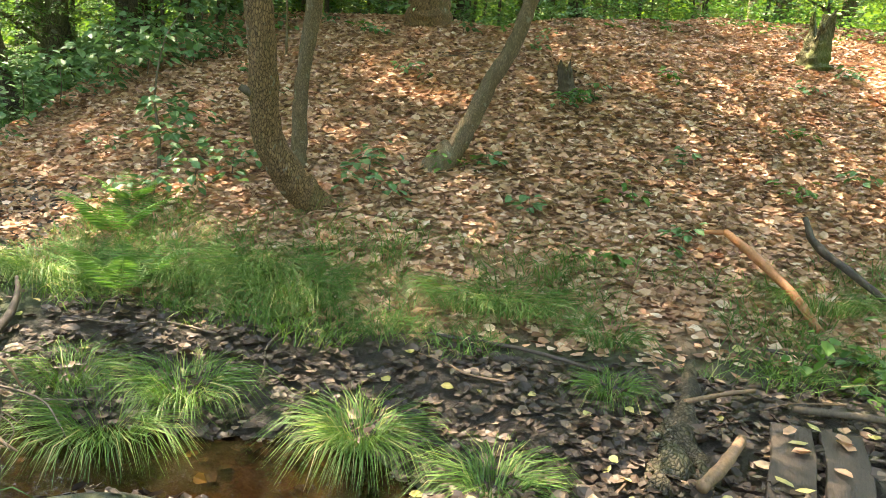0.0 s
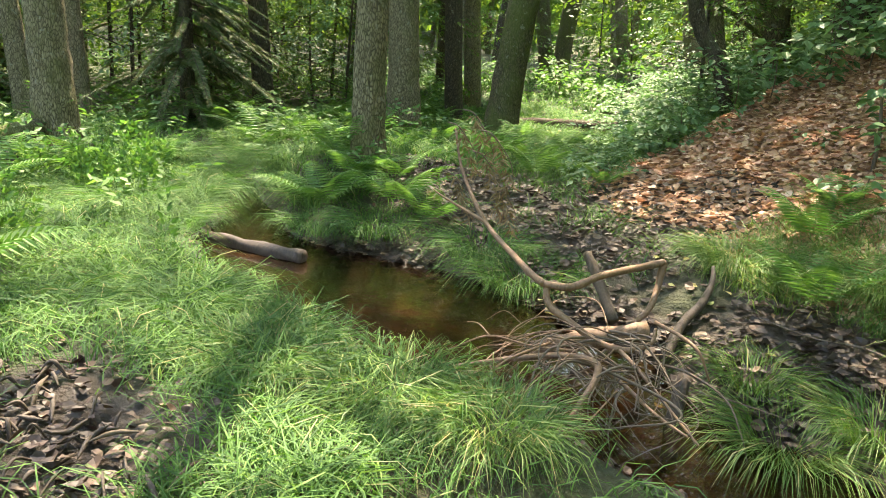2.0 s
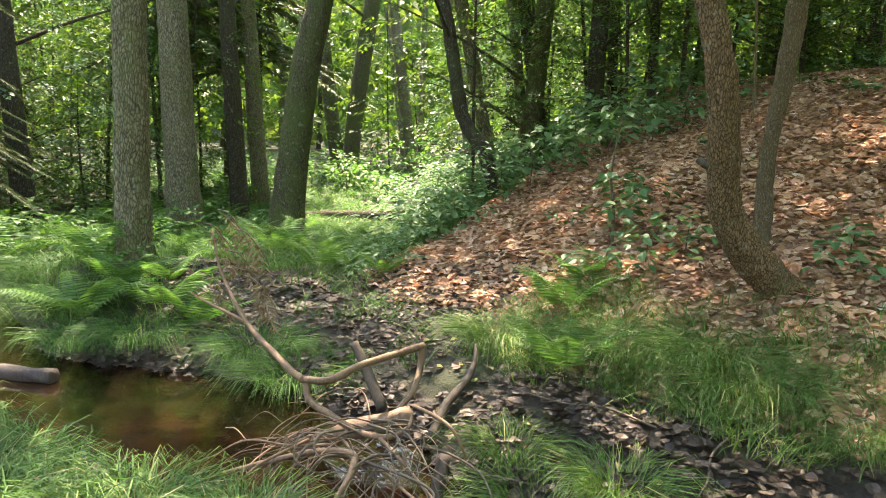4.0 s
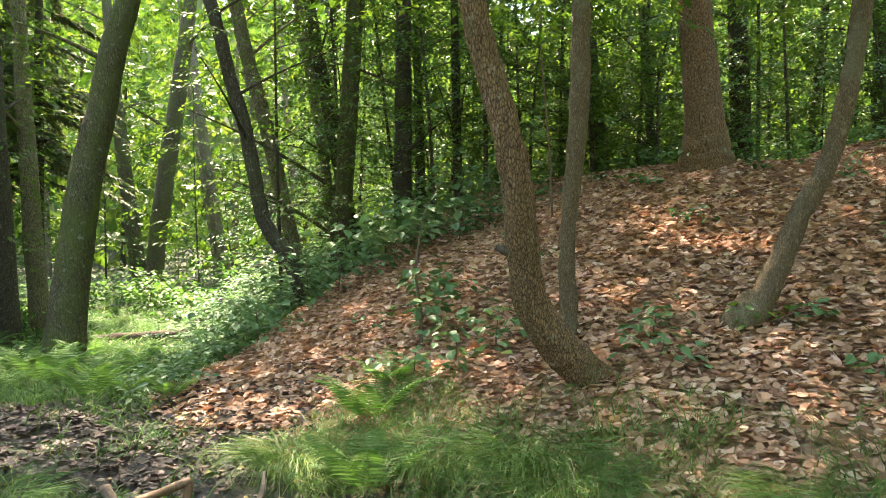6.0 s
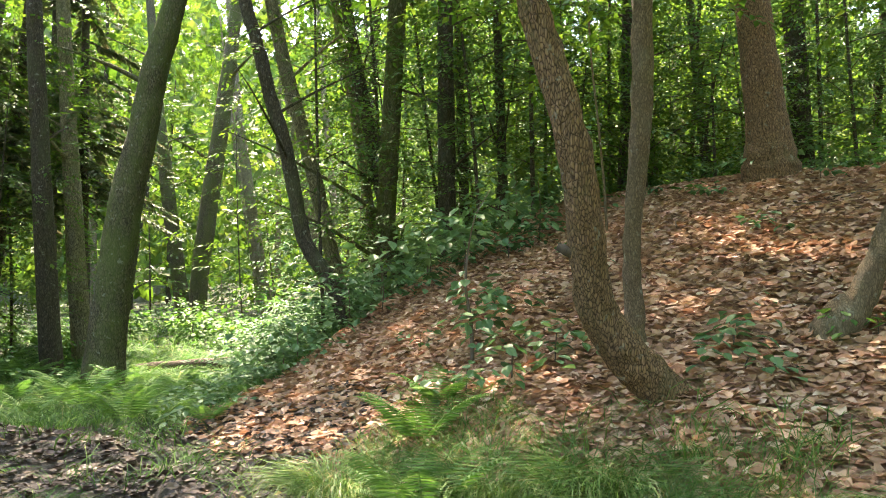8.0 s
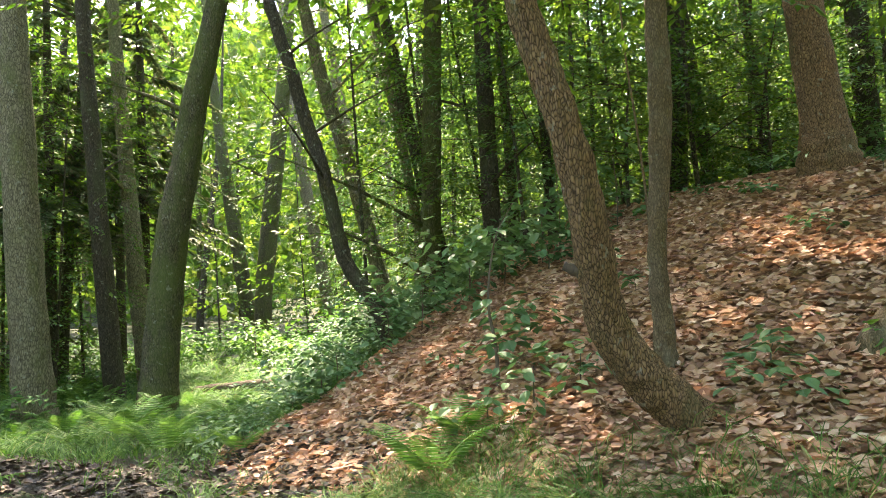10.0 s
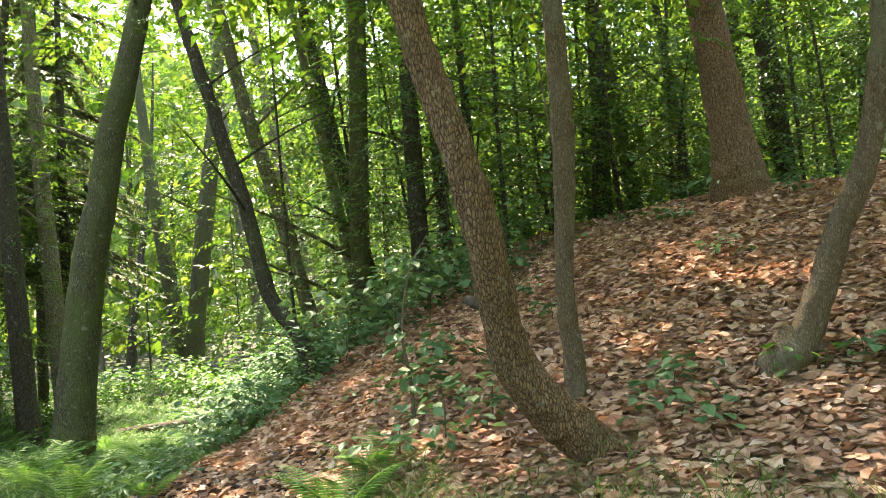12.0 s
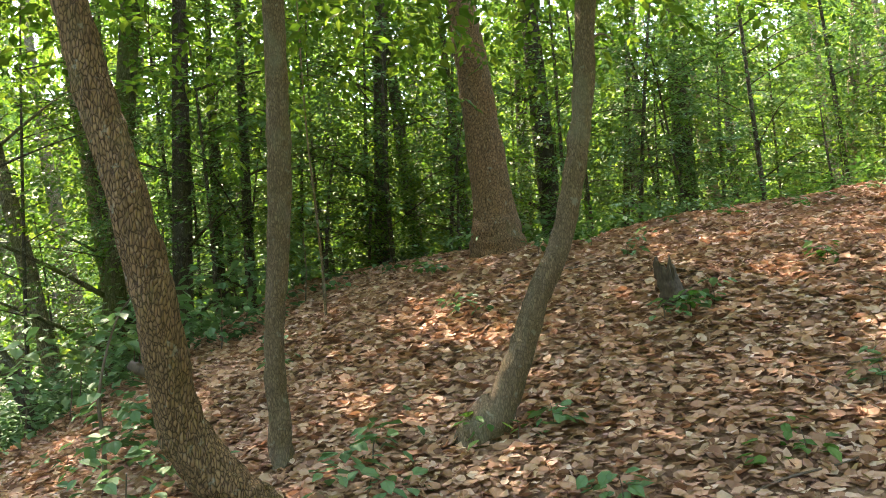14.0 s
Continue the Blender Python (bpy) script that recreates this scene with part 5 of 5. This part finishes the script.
tagged(new("crest_herbs", mesh_of("crest_herbs", v, t, LEAF_SHRUB, False)), "low leafy plants along the crest of the mound", "undergrowth", kind="stuff")

# a thin whip of a sapling on the brow
branch("sapling", [[(-2.78, 10.1, 1.95, 0.018), (-2.80, 10.1, 2.6, 0.016), (-2.84, 10.08, 3.36, 0.014), (-2.9, 10.07, 4.32, 0.012), (-2.92, 10.0, 6.5, 0.006)]], BARK_SMOOTH, "thin bare pole of a young tree", "sapling")
# twigs on the forest floor
g = np.random.default_rng(97)
for k in range(26):
    x, y = g.uniform(-3.5, 4.5), g.uniform(5.2, 11.0) if k < 14 else g.uniform(3.3, 4.6)
    a, ln = g.uniform(0, 6.28), g.uniform(0.2, 0.55)
    p = [(x + math.cos(a) * ln * s + g.normal(0, 0.02), y + math.sin(a) * ln * s + g.normal(0, 0.02)) for s in (-1, -0.3, 0.3, 1)]
    branch("twig", [[(px, py, float(land(px, py)) + 0.03, 0.008 - 0.0015 * i) for i, (px, py) in enumerate(p)]], TWIG if k % 2 else WOOD_PALE, "thin dead twig lying on the forest floor", "twig", "twigs on the forest floor")
# debris heap at the foot of the near bank
for k in range(70):
    x, y = g.normal(-3.0, 0.42), g.normal(0.55, 0.16)
    a, ln = g.uniform(0, 6.28), g.uniform(0.02, 0.10)
    z = float(land(x, y)) + g.uniform(0.0, 0.07)
    b = g.normal(0, 0.03, 3)
    branch("bark_scrap", [[(x - math.cos(a) * ln, y - math.sin(a) * ln, z + b[0], 0.004), (x, y, z + 0.02 + b[1] * .5, g.uniform(0.004, 0.011)), (x + math.cos(a) * ln, y + math.sin(a) * ln, z + b[2], 0.003)]],
           WOOD_WET if k % 4 else WOOD_ROT, "dark broken scrap of bark in a debris heap", "bark scrap", "scraps in the debris heap")
gen = np.random.default_rng(99)
x, y = gen.normal(-3.0, 0.5, 420), gen.normal(0.6, 0.25, 420)
strew("debris_leaves", WET_LITTER, x, y, 0.06, gen, 0.6, 0.02, label="rotting leaf scraps on a heap of debris", category="leaf litter")

# tall leafy herbs on the near bank
gen = np.random.default_rng(101)
x, y = scatter(lambda x, y: step(0.3, 0.6, off_creek(x, y)) * (1 - zones(x, y)[1]) * step(-0.1, 0.5, wave(x, y, 1.4, 8.0)), (-8.5, -3.2, -1.2, 2.4), 1500, gen)
n = len(x)
pos = np.stack([x, y, land(x, y)], -1)
rot = bases(np.stack([gen.normal(0, .25, n), gen.normal(0, .25, n), np.ones(n)], -1), np.stack([gen.normal(0, 1, n), gen.normal(0, 1, n), np.full(n, .2)], -1))
v, t = spread(*spray(22, 0.45, 0.055, gen), pos, rot, gen.uniform(0.6, 1.15, n))
tagged(new("bank_herbs", mesh_of("bank_herbs", v, t, LEAF_HERB, False)), "upright leafy green herbs growing through the grass", "undergrowth", kind="stuff")


# bright bushes in the glade
g = np.random.default_rng(111)
for k, (x, y, hh) in enumerate([(-14.2, 14.6, 0.9), (-15.3, 15.6, 1.1), (-15.9, 14.2, 0.8), (-18.5, 20.0, 1.6), (-14.6, 17.6, 1.5), (-16.8, 21.0, 2.0), (-12.6, 16.4, 1.3), (-20.5, 22.5, 2.2), (-12.2, 13.8, 0.7)]):
    leafy_stem("bush", on_land(x, y), [(0, 0, -0.1, 0.015), (0, 0.03, hh * .5, 0.01), (0.03, 0, hh, 0.005)], [(g.normal(0, 0.35 * hh), g.normal(0, 0.35 * hh), g.uniform(0.1, hh)) for _ in range(26)], 0.16, LEAF_HERB,
               "sunlit bright green bush in the glade", "bush", 300 + k, "bushes in the glade", 9, 0.5)

# distant wood beyond everything: a backdrop ring that glows faintly by itself
def distance_material():
    n = Nodes("distant_foliage")
    v = n.coords()
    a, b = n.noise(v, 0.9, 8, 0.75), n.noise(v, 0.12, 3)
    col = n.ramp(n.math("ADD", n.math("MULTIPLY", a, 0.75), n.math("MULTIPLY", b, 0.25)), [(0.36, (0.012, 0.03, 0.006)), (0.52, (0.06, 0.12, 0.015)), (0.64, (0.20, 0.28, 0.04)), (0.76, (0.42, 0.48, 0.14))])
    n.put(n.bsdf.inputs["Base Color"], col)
    # weak glow in the foliage colour, in place of daylight on the leaves
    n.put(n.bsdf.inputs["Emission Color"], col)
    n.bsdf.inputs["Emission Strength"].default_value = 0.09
    n.bsdf.inputs["Roughness"].default_value = 1.0
    return n.m


ang = np.linspace(-math.pi, math.pi, 240)
hs = np.array([-1.0, 9.0, 18.0, 27.0])
rr = 72 + 3 * np.sin(ang * 17)
tops = 1 + 0.22 * wave(ang * 30, ang * 11, 1.0, 2.0)
bx = np.stack([rr * np.sin(ang)] * 4), np.stack([rr * np.cos(ang)] * 4)
bz = hs[:, None] * np.where(np.arange(4)[:, None] > 1, tops[None], 1.0) + 0.9
q = (np.arange(3)[:, None] * 240 + np.arange(239)[None]).ravel()
tagged(new("backdrop", mesh_of("backdrop", np.stack([bx[0], bx[1], bz], -1).reshape(-1, 3), np.stack([q, q + 1, q + 241, q + 240], -1), distance_material())), "faintly glowing mottled green backdrop of the distant wood", "woods", kind="structure")

# plants by the boards
leafy_stem("seedling", on_land(2.05, 4.55), [(0, 0, -0.05, 0.006), (0.02, -0.05, 0.15, 0.005), (0.1, -0.12, 0.3, 0.003)], [(0.02, -0.05, 0.18), (0.08, -0.1, 0.27), (0.14, -0.16, 0.25), (-0.02, 0.02, 0.12)], 0.12, LEAF_HERB,
           "bright green leafy sprig beside a fallen stick", "seedling", 401, per=5, length=0.16)
leafy_stem("bush", on_land(2.45, 4.0), [(0, 0, -0.05, 0.006), (0.0, 0.0, 0.2, 0.005), (0.05, 0, 0.4, 0.003)], [(g.normal(0, 0.12), g.normal(0, 0.12), g.uniform(0.05, 0.42)) for _ in range(9)], 0.085, LEAF_HERB,
           "green leafy plant beside the boards", "bush", 402, per=7, length=0.2)
# leaves lying on the boards
gen = np.random.default_rng(103)
for k in range(14):
    u, w = gen.uniform(0, 1), gen.integers(0, 2)
    x, y = (1.66 - 0.41 * u + 0.24 * w + gen.normal(0, 0.05), 3.58 - 1.0 * u)
    v, t = spread(DRY[k % 4], DRY_T, np.zeros((1, 3)), bases(np.array([[math.cos(k * 2.1), math.sin(k * 2.1), 0.0]]), np.array([[0.1, 0.1, 1.0]])), [0.085])
    ob = new("fallen_leaf", mesh_of("fallen_leaf", v, t, YELLOW_LEAF if k % 2 else LITTER, False))
    ob.location = (x, y, 0.138 - 0.01 * w)
    tagged(ob, "fallen leaf lying on a weathered board", "leaf", "leaves on the boards")
